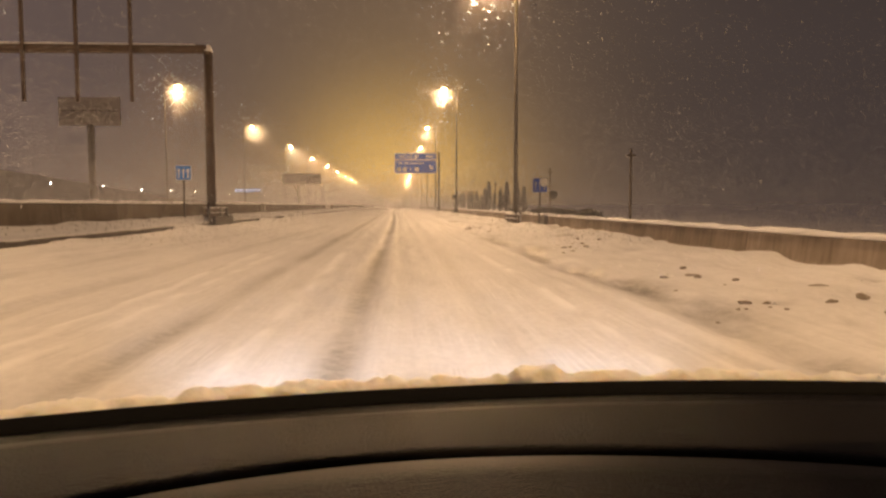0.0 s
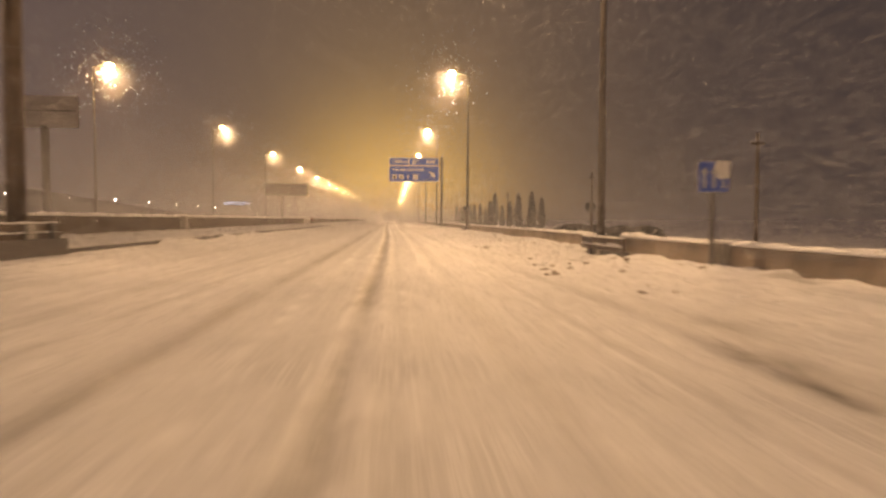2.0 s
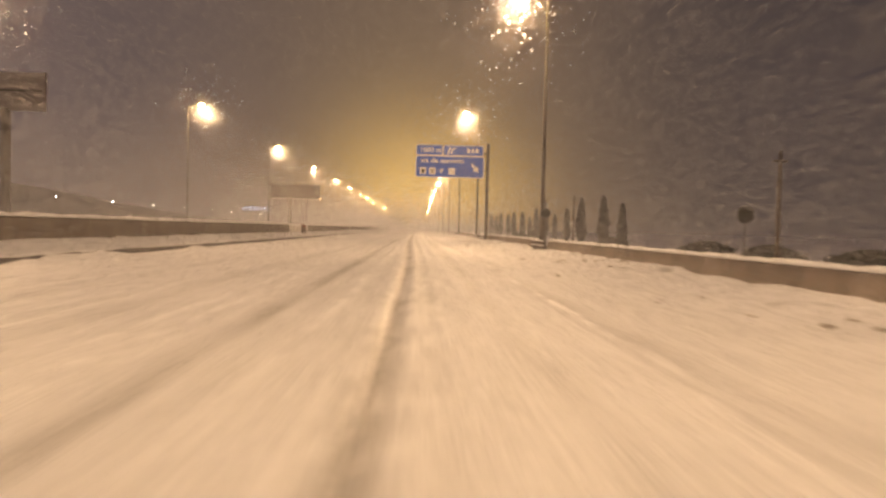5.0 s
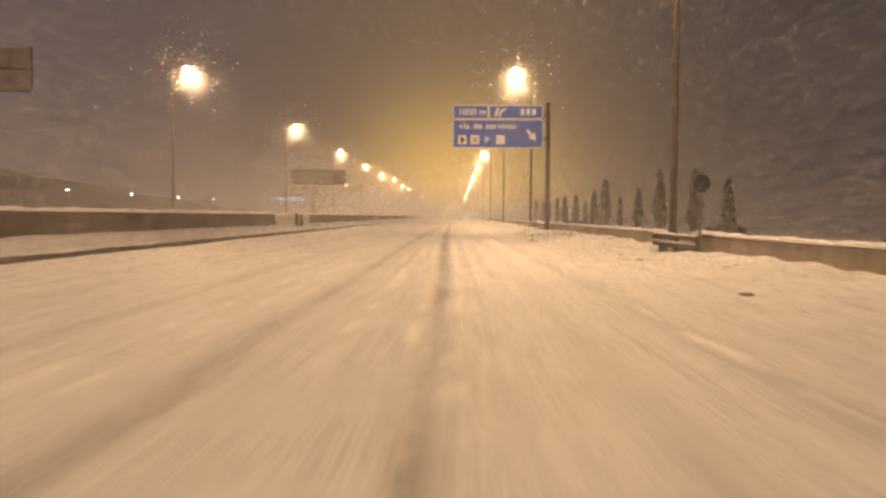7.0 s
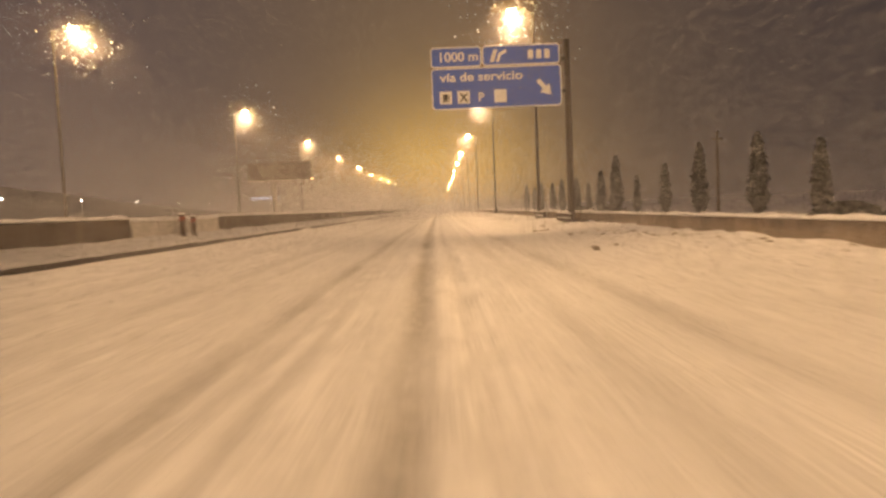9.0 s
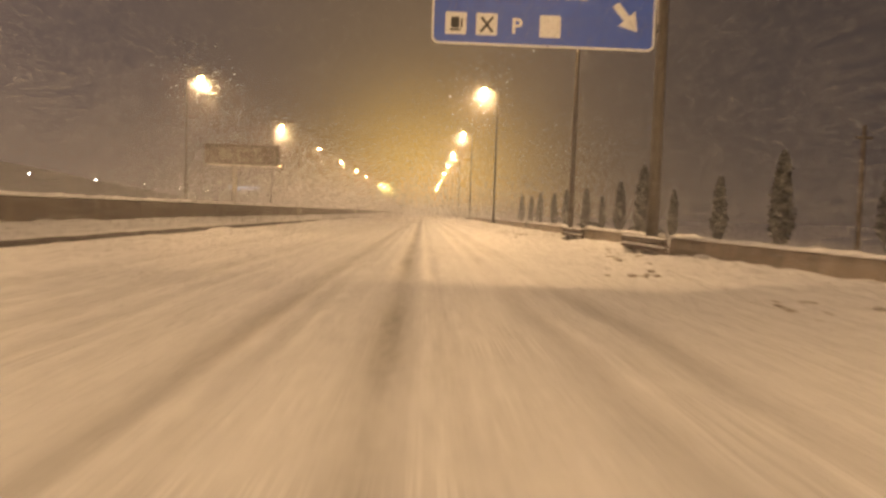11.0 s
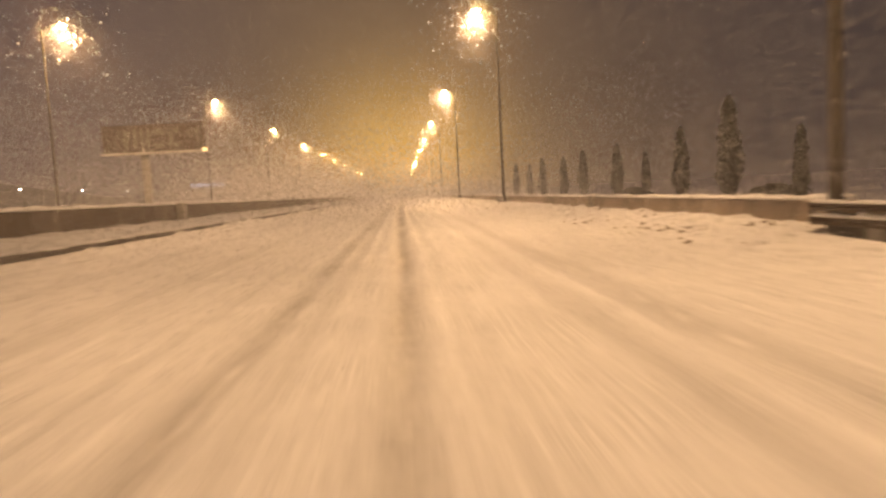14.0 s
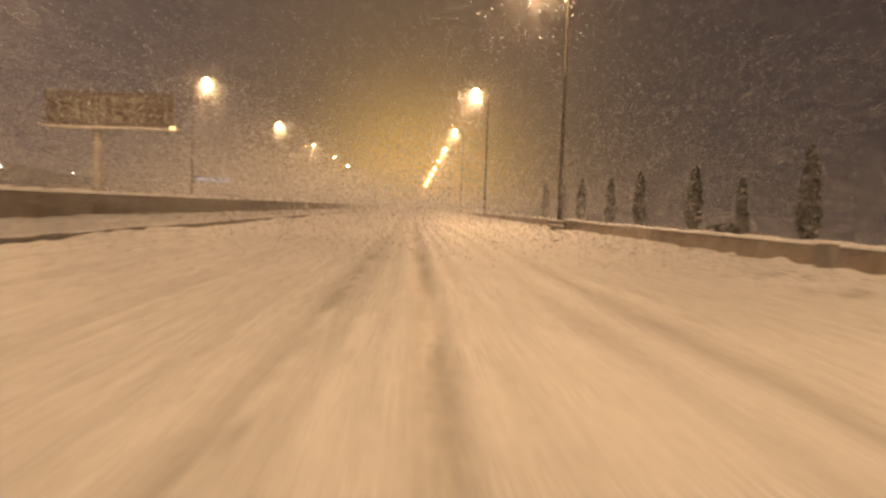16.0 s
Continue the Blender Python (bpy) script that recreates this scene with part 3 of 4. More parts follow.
def street_lamp(side, m, label, group):
    """A tall tapered pole with a short arm towards the road; side -1 leans to smaller x."""
    t = thing("street_lamp", m, label, "street lamp", group)
    bm = bmesh.new()
    box(bm, (-0.22, -0.22, 0.0), (0.22, 0.22, 0.05), 0.01)
    part("base_plate", bm, M_STEEL, t)
    bm = bmesh.new()
    box(bm, (-0.36, -0.55, -0.35), (0.36, 0.55, -0.005), 0.03)
    part("footing", bm, M_KERB, t, "dark concrete footing")
    bm = bmesh.new()
    tube(bm, (0, 0, 0.05), (0, 0, LAMP_H - 0.1), 0.125, 0.06, 14)
    part("pole", bm, M_POLE, t, smooth=True)
    bm = bmesh.new()
    pts = [(side * (ARM - 0.05) * (i / 6) ** 1.2, 0, LAMP_H - 0.25 + 0.40 * math.sin(i / 6 * math.pi / 2)) for i in range(7)]
    sweep(bm, pts, 0.04)
    part("arm", bm, M_STEEL, t, smooth=True)
    bm = bmesh.new()
    g = bmesh.ops.create_uvsphere(bm, u_segments=14, v_segments=8, radius=1.0)
    for v in g["verts"]:
        v.co = Vector((v.co.x * 0.36, v.co.y * 0.19, max(v.co.z, -0.15) * 0.12))
    bmesh.ops.translate(bm, vec=(side * ARM, 0, LAMP_H + 0.14), verts=bm.verts[:])
    head = part("luminaire", bm, M_HOUSING, t, smooth=True)
    bm = bmesh.new()
    g = bmesh.ops.create_uvsphere(bm, u_segments=14, v_segments=10, radius=1.0)
    for v in g["verts"]:
        v.co = Vector((v.co.x * 0.27, v.co.y * 0.17, min(v.co.z, 0.1) * 0.19))
    bmesh.ops.translate(bm, vec=(side * ARM, 0, LAMP_H + 0.09), verts=bm.verts[:])
    part("bowl", bm, M_BOWL, head, "glowing amber glass bowl", smooth=True)
    return t


def lamp_row(x, side, z, label, group):
    first = None
    for k in range(-1, 14):
        y = LAMP_Y + LAMP_STEP * k
        m = pose(x - (0.25 if k == 2 else 0.0), y, z)
        if first is None:
            first = street_lamp(side, m, label, group)
        else:
            copy_thing(first, m)
        if k <= 8:
            # the reflector throws its light along the road, to both sides
            for way in (-1, 1):
                lt = bpy.data.lights.new("lamp_light", "SPOT")
                lt.energy, lt.color, lt.shadow_soft_size = LAMP_POWER, SODIUM, 0.14
                lt.spot_size, lt.spot_blend = radians(137), 1.0
                eye = Vector((x + side * ARM, y + way * 0.05, z + LAMP_H - 0.40))
                new("lamp_light", lt).matrix_basis = look(eye, eye + Vector((side * 0.24, way * 1.0, -0.74)))


lamp_row(6.98, -1, 0.06, "tall grey steel street lamp lit amber, beside the barrier", "street lamps along the roadside")
lamp_row(-25.0, 1, 0.15, "tall grey steel street lamp lit amber, beyond the median", "street lamps across the median")


# ---- guard rails in front of the poles ----
def guard_rail(m, length):
    """Two corrugated rails that bridge a break in the barrier, snow on each."""
    t = thing("guard_rail", m, "short double steel guard rail with snow on both rails", "guard rail", "guard rails before the poles")
    for z in (0.26, 0.49):
        bm = bmesh.new()
        prof = [(0.0, z - 0.075), (-0.05, z - 0.055), (-0.05, z - 0.025), (-0.005, z - 0.01), (-0.005, z + 0.01), (-0.05, z + 0.025), (-0.05, z + 0.055), (0.0, z + 0.075), (0.012, z + 0.075), (0.005, z), (0.012, z - 0.075)]
        extrude_profile(bm, prof, 0, length, length)
        rail = part("rail", bm, M_RUSTY, t)
        bm = bmesh.new()
        top = [(-0.052, z + 0.060), (-0.068, z + 0.075), (-0.02, z + 0.115), (0.015, z + 0.11), (0.014, z + 0.079)]
        extrude_profile(bm, top, 0.02, length - 0.02, 0.2, lambda x, y, zz, j: (x, y, zz + (0.012 * math.sin(y * 5 + j) if j in (1, 2, 3) else 0)))
        part("snow_top", bm, M_SNOW, rail, "snow lying on the rail", smooth=True)
    for y in (0.35, length - 0.45):
        bm = bmesh.new()
        box(bm, (0.016, y - 0.08, -0.30), (0.13, y + 0.08, 0.585), 0.01)
        part("post", bm, M_STEEL, t)
    bm = bmesh.new()
    box(bm, (0.018, 2.28, -0.35), (0.11, 2.66, 0.58), 0.02)
    part("post", bm, M_PALE_CONCRETE, t, "pale snow-crusted post")
    bm = bmesh.new()
    box(bm, (0.14, 0.5, -0.35), (0.30, length - 0.15, 0.20), 0.02)
    part("footing", bm, M_KERB, t, "dark wet concrete footing")
    for i in (0, 1):
        bm = bmesh.new()
        y = i * (length - 0.02)
        box(bm, (-0.058, y - 0.02, 0.18), (0.02, y + 0.03, 0.57), 0.01)
        part("end_piece", bm, M_RUSTY, t)
    return t


g0 = None
for ga, gb in GAPS:
    m = pose(6.16 if ga == 101.4 else 6.50, ga - (2.0 if ga == 101.4 else 1.8), -0.01)
    g0 = copy_thing(g0, m) if g0 else guard_rail(m, 4.0)
copy_thing(g0, pose(-8.10, 27.0, 0.36))


# ---- direction sign over the lane ----
def direction_sign():
    t = thing("direction_sign", pose(0, 101.4, 0), "large blue motorway direction sign on a steel cantilever post", "road sign")
    bm = bmesh.new()
    tube(bm, (6.60, 0.50, -0.05), (6.60, 0.50, 9.1), 0.175, 0.14, 18)
    part("post", bm, M_POLE, t, smooth=True)
    bm = bmesh.new()
    box(bm, (6.30, 0.18, -0.15), (6.92, 0.82, 0.12), 0.03)
    part("footing", bm, M_PALE_CONCRETE, t)
    for z in (6.6, 8.2):
        bm = bmesh.new()
        tube(bm, (6.60, 0.50, z), (0.2, 0.22, z), 0.10, 0.08, 12)
        part("arm", bm, M_STEEL, t, smooth=True)
    for x in (0.9, 3.0, 5.2):
        bm = bmesh.new()
        box(bm, (x - 0.04, 0.045, 5.9), (x + 0.04, 0.13, 8.75), 0.01)
        part("bracket", bm, M_STEEL, t)

    def panel(cx, cz, w, h, r):
        bm = bmesh.new()
        plate(bm, w, h, r, 0.0, 0.04, cx, cz)
        p = part("panel", bm, M_WHITE, t, "white-rimmed blue panel")
        bm = bmesh.new()
        plate(bm, w - 0.12, h - 0.12, max(r - 0.05, 0.03), -0.006, -0.001, cx, cz)
        part("face", bm, M_BLUE, p)
        return p

    up = panel(1.12, 8.36, 2.48, 0.98, 0.17)
    side = panel(4.28, 8.36, 3.78, 0.98, 0.17)
    main = panel(3.045, 6.84, 6.35, 2.0, 0.20)
    lettering("writing", "1000 m", 0.62, 0.22, 8.16, -0.014, up, M_WHITE, 1.85)
    # exit symbol and a number that cannot be read
    bm = bmesh.new()
    prism(bm, [(2.75, 8.05), (2.95, 8.05), (3.15, 8.65), (2.95, 8.65)], -0.02, -0.008)
    part("symbol", bm, M_WHITE, side)
    bm = bmesh.new()
    prism(bm, [(3.05, 8.05), (3.22, 8.05), (3.30, 8.36), (3.58, 8.50), (3.58, 8.66), (3.20, 8.48)], -0.02, -0.008)
    part("symbol", bm, M_WHITE, side)
    for x in (4.75, 5.15, 5.55):
        bm = bmesh.new()
        plate(bm, 0.26, 0.42, 0.05, -0.018, -0.008, x, 8.36)
        part("bar", bm, M_WHITE, side)
    lettering("writing", "vía de servicio", 0.58, 0.30, 7.20, -0.014, main, M_WHITE, 4.05)
    for i, x in enumerate((0.55, 1.42, 2.30, 3.22)):
        if i == 2:
            lettering("writing", "P", 0.60, x - 0.18, 6.20, -0.014, main, M_WHITE)
            continue
        bm = bmesh.new()
        plate(bm, 0.60, 0.62, 0.04, -0.016, -0.008, x, 6.42)
        sq = part("pictogram", bm, M_WHITE, main)
        if i == 0:
            bm = bmesh.new()
            plate(bm, 0.24, 0.30, 0.05, -0.024, -0.018, x - 0.02, 6.44)
            plate(bm, 0.30, 0.06, 0.02, -0.024, -0.018, x - 0.02, 6.24)
            plate(bm, 0.05, 0.26, 0.02, -0.024, -0.018, x + 0.16, 6.42)
            part("mark", bm, M_DARK, sq)
        if i == 1:
            bm = bmesh.new()
            prism(bm, [(x - 0.20, 6.22), (x - 0.14, 6.18), (x + 0.20, 6.60), (x + 0.15, 6.64)], -0.024, -0.018)
            prism(bm, [(x + 0.20, 6.22), (x + 0.14, 6.18), (x - 0.18, 6.58), (x - 0.12, 6.63)], -0.030, -0.025)
            part("mark", bm, M_DARK, sq)
    # arrow to the lower right
    bm = bmesh.new()
    a = [(-0.42, 0.10), (0.06, 0.10), (0.06, 0.30), (0.52, 0.0), (0.06, -0.30), (0.06, -0.10), (-0.42, -0.10)]
    c, s = math.cos(radians(-49)), math.sin(radians(-49))
    prism(bm, [(5.35 + 1.05 * (c * u - s * v), 6.78 + 1.05 * (s * u + c * v)) for u, v in a], -0.02, -0.008)
    part("arrow", bm, M_WHITE, main)


direction_sign()


# ---- lane signs ----
def lane_sign(m, z, label, blue, white, snowy):
    t = thing("lane_sign", m, label, "road sign", "blue lane signs")
    bm = bmesh.new()
    box(bm, (-0.04, 0.012, -0.2), (0.04, 0.06, z + 0.25), 0.008)
    part("post", bm, M_STEEL, t)
    bm = bmesh.new()
    plate(bm, 0.64, 0.62, 0.05, 0.0, 0.012, 0, z)
    p = part("plate", bm, white, t)
    bm = bmesh.new()
    plate(bm, 0.60, 0.58, 0.04, -0.005, -0.001, 0, z)
    part("face", bm, blue, p)
    for i, x in enumerate((-0.19, 0.0, 0.19)):
        bm = bmesh.new()
        prism(bm, [(x - 0.028, z - 0.22), (x + 0.028, z - 0.22), (x + 0.028, z + 0.06), (x + 0.075, z + 0.06), (x, z + 0.20), (x - 0.075, z + 0.06), (x - 0.028, z + 0.06)], -0.012, -0.006)
        part("arrow", bm, white, p)
    if snowy:
        bm = bmesh.new()
        prism(bm, [(0.02, z + 0.30), (-0.01, z + 0.20), (0.05, z + 0.10), (0.04, z + 0.0), (0.13, z - 0.06), (0.22, z - 0.02), (0.30, z - 0.05), (0.315, z + 0.30)], -0.030, -0.014)
        part("snow_patch", bm, M_CRUSTED, p, "patch of grey snow stuck to the plate")
    return t


# one sign type, in a dim and a headlit colouring
lane_sign(pose(6.62, 25.7, 0.05), 1.85, "square blue lane sign with three arrows, coloured as dimly lit, beside the barrier", M_DIM_LIT_BLUE, M_DULL_WHITE, True)
lane_sign(pose(-8.72, 26.0, 0.50), 1.95, "square blue lane sign with three white arrows, coloured as headlit, on the median", M_HEADLIT_BLUE, M_WHITE, False)


# ---- round signs ----
def round_sign(m, z, r, label):
    t = thing("round_road_sign", m, label, "road sign", "round dark road signs")
    bm = bmesh.new()
    tube(bm, (0, 0.03, -0.25), (0, 0.03, z + r), 0.034, 0.034, 10)
    part("post", bm, M_STEEL, t, smooth=True)
    bm = bmesh.new()
    tube(bm, (0, 0.0, z), (0, -0.018, z), r, r, 36)
    p = part("plate", bm, M_DULL_WHITE, t, "round plate with a pale rim")
    bm = bmesh.new()
    tube(bm, (0, -0.019, z), (0, -0.025, z), 0.94 * r, 0.94 * r, 36)
    part("face", bm, M_DARK, p, "dark snow-smeared face")
    bm = bmesh.new()
    box(bm, (-0.05, 0.002, z - 0.09), (0.05, 0.075, z - 0.05), 0.006)
    part("clamp", bm, M_STEEL, t)
    return t


round_sign(pose(6.42, 70.1, 0.12), 1.80, 0.25, "small round dark road sign on a slim post before the barrier")
round_sign(pose(18.0, 73.8, -0.35), 2.55, 0.50, "round dark road sign on a slim post beyond the barrier")


# ---- bare gantry over the other carriageway ----
def gantry():
    t = thing("sign_gantry", pose(-8.62, 30.0, 0.30), "dark steel gantry without panels over the other carriageway", "gantry")
    bm = bmesh.new()
    tube(bm, (0, 0, 0.25), (0, 0, 8.0), 0.22, 0.20, 18)
    part("post", bm, M_RUSTY, t, smooth=True)
    bm = bmesh.new()
    tube(bm, (-17.6, 0, -0.1), (-17.6, 0, 8.0), 0.22, 0.20, 18)
    part("post", bm, M_RUSTY, t, smooth=True)
    bm = bmesh.new()
    sweep(bm, [(0, 0, 7.95), (-0.02, 0, 8.12), (-0.14, 0, 8.2), (-0.3, 0, 8.22), (-9, 0, 8.16), (-17.3, 0, 8.16), (-17.5, 0, 8.1), (-17.6, 0, 7.95)], 0.21, 14)
    part("beam", bm, M_RUSTY, t, smooth=True)
    bm = bmesh.new()
    tube(bm, (0, 0, 8.1), (0, 0, 8.42), 0.24, 0.10, 14)
    part("cap", bm, M_SNOW, t, "snow on the post's top", smooth=True)
    bm = bmesh.new()
    extrude_profile(bm, [(-0.10, 0.0), (-0.12, 0.04), (0.0, 0.09), (0.12, 0.04), (0.10, 0.0)], 0, 16.6, 0.4, lambda x, y, z, j: (-0.6 - y, x, 8.375 + z))
    part("snow_top", bm, M_SNOW, t, "snow lying along the beam", smooth=True)
    for x in (-3.5, -6.0, -8.45, -11.0):
        bm = bmesh.new()
        box(bm, (x - 0.075, -0.36, 5.65), (x + 0.075, -0.225, 10.45), 0.01)
        part("hanger", bm, M_RUSTY, t)
    bm = bmesh.new()
    box(bm, (-0.38, -0.45, -0.2), (0.42, 0.45, 0.30), 0.05)
    part("footing", bm, M_KERB, t, "dark wet concrete footing")


gantry()


# ---- billboards ----
def billboard(m, w, z0, z1, post_x, post_r, label, bars, ledge, ground, sheet):
    t = thing("billboard", m, label, "billboard")
    bm = bmesh.new()
    tube(bm, (post_x, 0.35, ground), (post_x, 0.35, z0 + 0.4), post_r, post_r, 16)
    # post above a ledge is paler, its lamplight put into the colour
    part("post", bm, M_PALE_CONCRETE if ledge else M_RUSTY, t, smooth=True)
    bm = bmesh.new()
    box(bm, (-w / 2, 0.0, z0), (w / 2, 0.28, z1), 0.03)
    p = part("board", bm, sheet, t)
    h = z1 - z0
    for i, (a, b, lo, hi) in enumerate(bars):
        bm = bmesh.new()
        plate(bm, (b - a) * w, (hi - lo) * h, 0.06, -0.03, -0.004, ((a + b) / 2 - 0.5) * w, z0 + (lo + hi) / 2 * h)
        part("bar", bm, M_BOARD_INK, p)
    for s in (-1, 1):
        bm = bmesh.new()
        box(bm, (s * w / 2 - 0.05, -0.05, z0 - 0.05), (s * w / 2 + 0.05, 0.30, z1 + 0.05), 0.01)
        part("rim", bm, M_RUSTY, p)
    if ledge:
        bm = bmesh.new()
        box(bm, (-w / 2, -0.9, z0 - 0.24), (w / 2 + 0.55, 0.3, z0 - 0.06), 0.02)
        # pale crusted material stands in for lamplight on the ledge
        lg = part("ledge", bm, M_CRUSTED, t, "narrow service ledge, coloured pale as if lamplit")
        bm = bmesh.new()
        box(bm, (w / 2 + 0.1, -1.0, z0 - 0.20), (w / 2 + 0.52, -0.905, z0 + 0.08), 0.02)
        part("lamp", bm, M_LEDGE_LIGHT, lg, "small lit amber lamp")
    return t


BARS = ((0.30, 0.345, 0.15, 0.85), (0.37, 0.40, 0.15, 0.85), (0.43, 0.47, 0.15, 0.85), (0.50, 0.60, 0.60, 0.85), (0.50, 0.60, 0.12, 0.32), (0.66, 0.70, 0.15, 0.85), (0.705, 0.76, 0.68, 0.85), (0.705, 0.76, 0.15, 0.32), (0.20, 0.26, 0.2, 0.8), (0.93, 0.96, 0.2, 0.8))
billboard(pose(-23.4, 170.0, 0.25), 9.2, 6.0, 8.55, -1.0, 0.38, "brown billboard with faded pale lettering on one post", BARS, True, 0.0, M_BOARD)
billboard(pose(-63.6, 146.0, 0.25), 12.4, 17.4, 23.3, 0.0, 0.7, "dark unlit billboard high on a single post", ((0.04, 0.96, 0.5, 0.56),), False, 0.0, M_BOARD_HAZED)


# ---- lamps of a distant street ----
def far_lamp(m):
    t = thing("distant_street_lamp", m, "distant low street lamp with a white light", "street lamp", "distant street lamps")
    bm = bmesh.new()
    tube(bm, (0, 0, 0), (0, 0, 6.1), 0.08, 0.05, 8)
    part("pole", bm, M_STEEL, t, smooth=True)
    bm = bmesh.new()
    g = bmesh.ops.create_uvsphere(bm, u_segments=10, v_segments=8, radius=0.16)
    for v in g["verts"]:
        v.co.z *= 0.75
    bmesh.ops.translate(bm, vec=(0, 0, 6.28), verts=bm.verts[:])
    part("globe", bm, M_FAR_LAMP, t, "glowing white globe", smooth=True)
    return t


fl = far_lamp(pose(-84, 81, 0.2))
for k in range(1, 14):
    copy_thing(fl, pose(-84, 81 + 30 * k, 0.2))


# ---- distant lit canopy ----
def lit_canopy():
    t = thing("lit_canopy", pose(-98, 459, 0), "distant roof edge with a lit pale blue band", "canopy")
    bm = bmesh.new()
    box(bm, (-8.5, 0.3, 9.4), (8.5, 9.0, 12.0), 0.1)
    part("roof", bm, M_BACK, t)
    bm = bmesh.new()
    box(bm, (-8.2, 0.0, 9.9), (8.2, 0.28, 11.7), 0.05)
    part("band", bm, M_LIT_BLUE, t, "glowing pale blue band")
    for x in (-6.5, 6.5):
        bm = bmesh.new()
        box(bm, (x - 0.4, 3.5, 0), (x + 0.4, 4.3, 9.39), 0.05)
        part("column", bm, M_BACK, t)


lit_canopy()


# ---- trees ----
def crown_mesh(seed, height, radius, shape):
    """A crown of many small leaf clumps with gaps."""
    r = np.random.default_rng(seed)
    n = 4200
    h = r.random(n) ** 0.9
    prof = shape(h)
    a = r.random(n) * 2 * np.pi
    lump = 1 + 0.22 * np.sin(3 * a + 9 * h) + 0.18 * np.sin(5 * a - 17 * h + 1)
    rad = radius * prof * lump * np.sqrt(r.uniform(0.25, 1.0, n))
    c = np.stack((rad * np.cos(a), rad * np.sin(a), height * h), -1)
    s = r.uniform(0.10, 0.24, n)[:, None]
    verts, faces = [], []
    d = r.normal(size=(n, 3, 3))
    d[:, :, 2] += 0.6
    d /= np.linalg.norm(d, axis=2, keepdims=True)
    v = c[:, None, :] + d * s[:, :, None]
    me = bpy.data.meshes.new("crown")
    me.from_pydata(v.reshape(-1, 3).tolist(), [], np.arange(3 * n).reshape(n, 3).tolist())
    me.materials.append(M_LEAF)
    return me


def tree(name, m, crown, base, height, r, label, group):
    t = thing(name, m, label, "tree", group)
    bm = bmesh.new()
    tube(bm, (0, 0, -0.3), (0.03, 0.02, height), r, r * 0.25, 8)
    for i in range(5):
        a = i * 2.4
        z = base + 0.3 + (height - base) * i / 7
        tube(bm, (0, 0, z), (0.5 * r * 5 * math.cos(a), 0.5 * r * 5 * math.sin(a), z + 0.5), r * 0.35, r * 0.1, 5)
    part("trunk", bm, M_BARK, t)
    ob = new("crown", crown)
    ob.location = (0, 0, base)
    ob.parent = t
    return t


def cypress_shape(h):
    return np.clip(np.minimum(1.0, 0.35 + 3.2 * h) * (1 - h) ** 0.55, 0.05, 1)


crowns = [crown_mesh(s, h, r, cypress_shape) for s, h, r in ((1, 5.4, 0.75), (2, 4.6, 0.6), (3, 3.9, 0.42))]
for i, (y, k, sc) in enumerate(((103.5, 1, 0.85), (111.0, 0, 0.92), (120.2, 0, 0.95), (128.8, 1, 0.9), (138.0, 2, 0.9), (145.3, 0, 1.1), (153.2, 0, 0.9), (161, 2, 0.9), (168, 1, 1.0), (181, 0, 0.9), (191, 1, 1.0), (203, 0, 0.95), (214, 1, 1.0), (228, 0, 1.0))):
    hgt = (5.4, 4.6, 3.9)[k]
    t = tree("cypress", pose(20 + 0.15 * math.sin(i * 2.1), y, -0.30, 0, 0, 50 * i), crowns[k], 0.25, hgt * 0.8, 0.09, "slim dark cypress beyond the roadside barrier", "cypresses beyond the barrier")
    t.scale = (sc, sc, sc)


def bush(m, seed):
    ob = new("bush", crown_mesh(seed, 1.0, 1.5, lambda h: np.sqrt(np.clip(1 - h ** 2, 0.02, 1))))
    ob.matrix_basis = m
    tagged(ob, "low dark bare bush beyond the barrier", "bush", "bushes beyond the barrier")


for i, (x, y) in enumerate(((17, 77), (18.5, 79.5), (16.5, 61), (19, 63), (17.5, 70), (17, 96), (16.5, 134), (18, 158))):
    bush(pose(x, y, -0.5, 0, 0, 70 * i), 20 + i)


def mast(y, x, h):
    t = thing("timber_mast", pose(x, y, -0.4), "thin weathered timber mast beyond the barrier", "mast", "masts beyond the barrier")
    bm = bmesh.new()
    tube(bm, (0, 0, 0), (0, 0, h), 0.10, 0.07, 10)
    part("pole", bm, M_TIMBER, t, smooth=True)
    bm = bmesh.new()
    box(bm, (-0.3, -0.05, h - 0.5), (0.3, 0.05, h - 0.4), 0.01)
    part("crossbar", bm, M_TIMBER, t)


for y in (41.5, 66.5, 107.0):
    mast(y, 16.0, 5.2)


# ---- distant dark slopes ----
def slope(name, x0, x1, y, heights, seed, label):
    n = 90
    r = np.random.default_rng(seed)
    prof = np.interp(np.linspace(0, 1, n), np.linspace(0, 1, len(heights)), heights) + 1.2 * np.convolve(r.normal(size=n + 6), np.ones(7) / 7, "valid")[:n]
    bm = bmesh.new()
    rows = []
    for dy, k in ((-60, 0.0), (-20, 0.6), (0, 1.0), (60, 0.9), (160, -0.1)):
        rows.append([bm.verts.new((x0 + (x1 - x0) * i / (n - 1), y + dy, -1 + max(prof[i], 0.5) * k)) for i in range(n)])
    for a, b in zip(rows, rows[1:]):
        for i in range(n - 1):
            bm.faces.new((a[i], a[i + 1], b[i + 1], b[i]))
    bmesh.ops.recalc_face_normals(bm, faces=bm.faces[:])
    tagged(part(name, bm, M_HILL), label, "hill", kind="structure")


slope("backdrop_hill", -520, -130, 560, (58, 54, 47, 34, 21, 11, 3), 5, "distant dark wooded slope under the night sky")


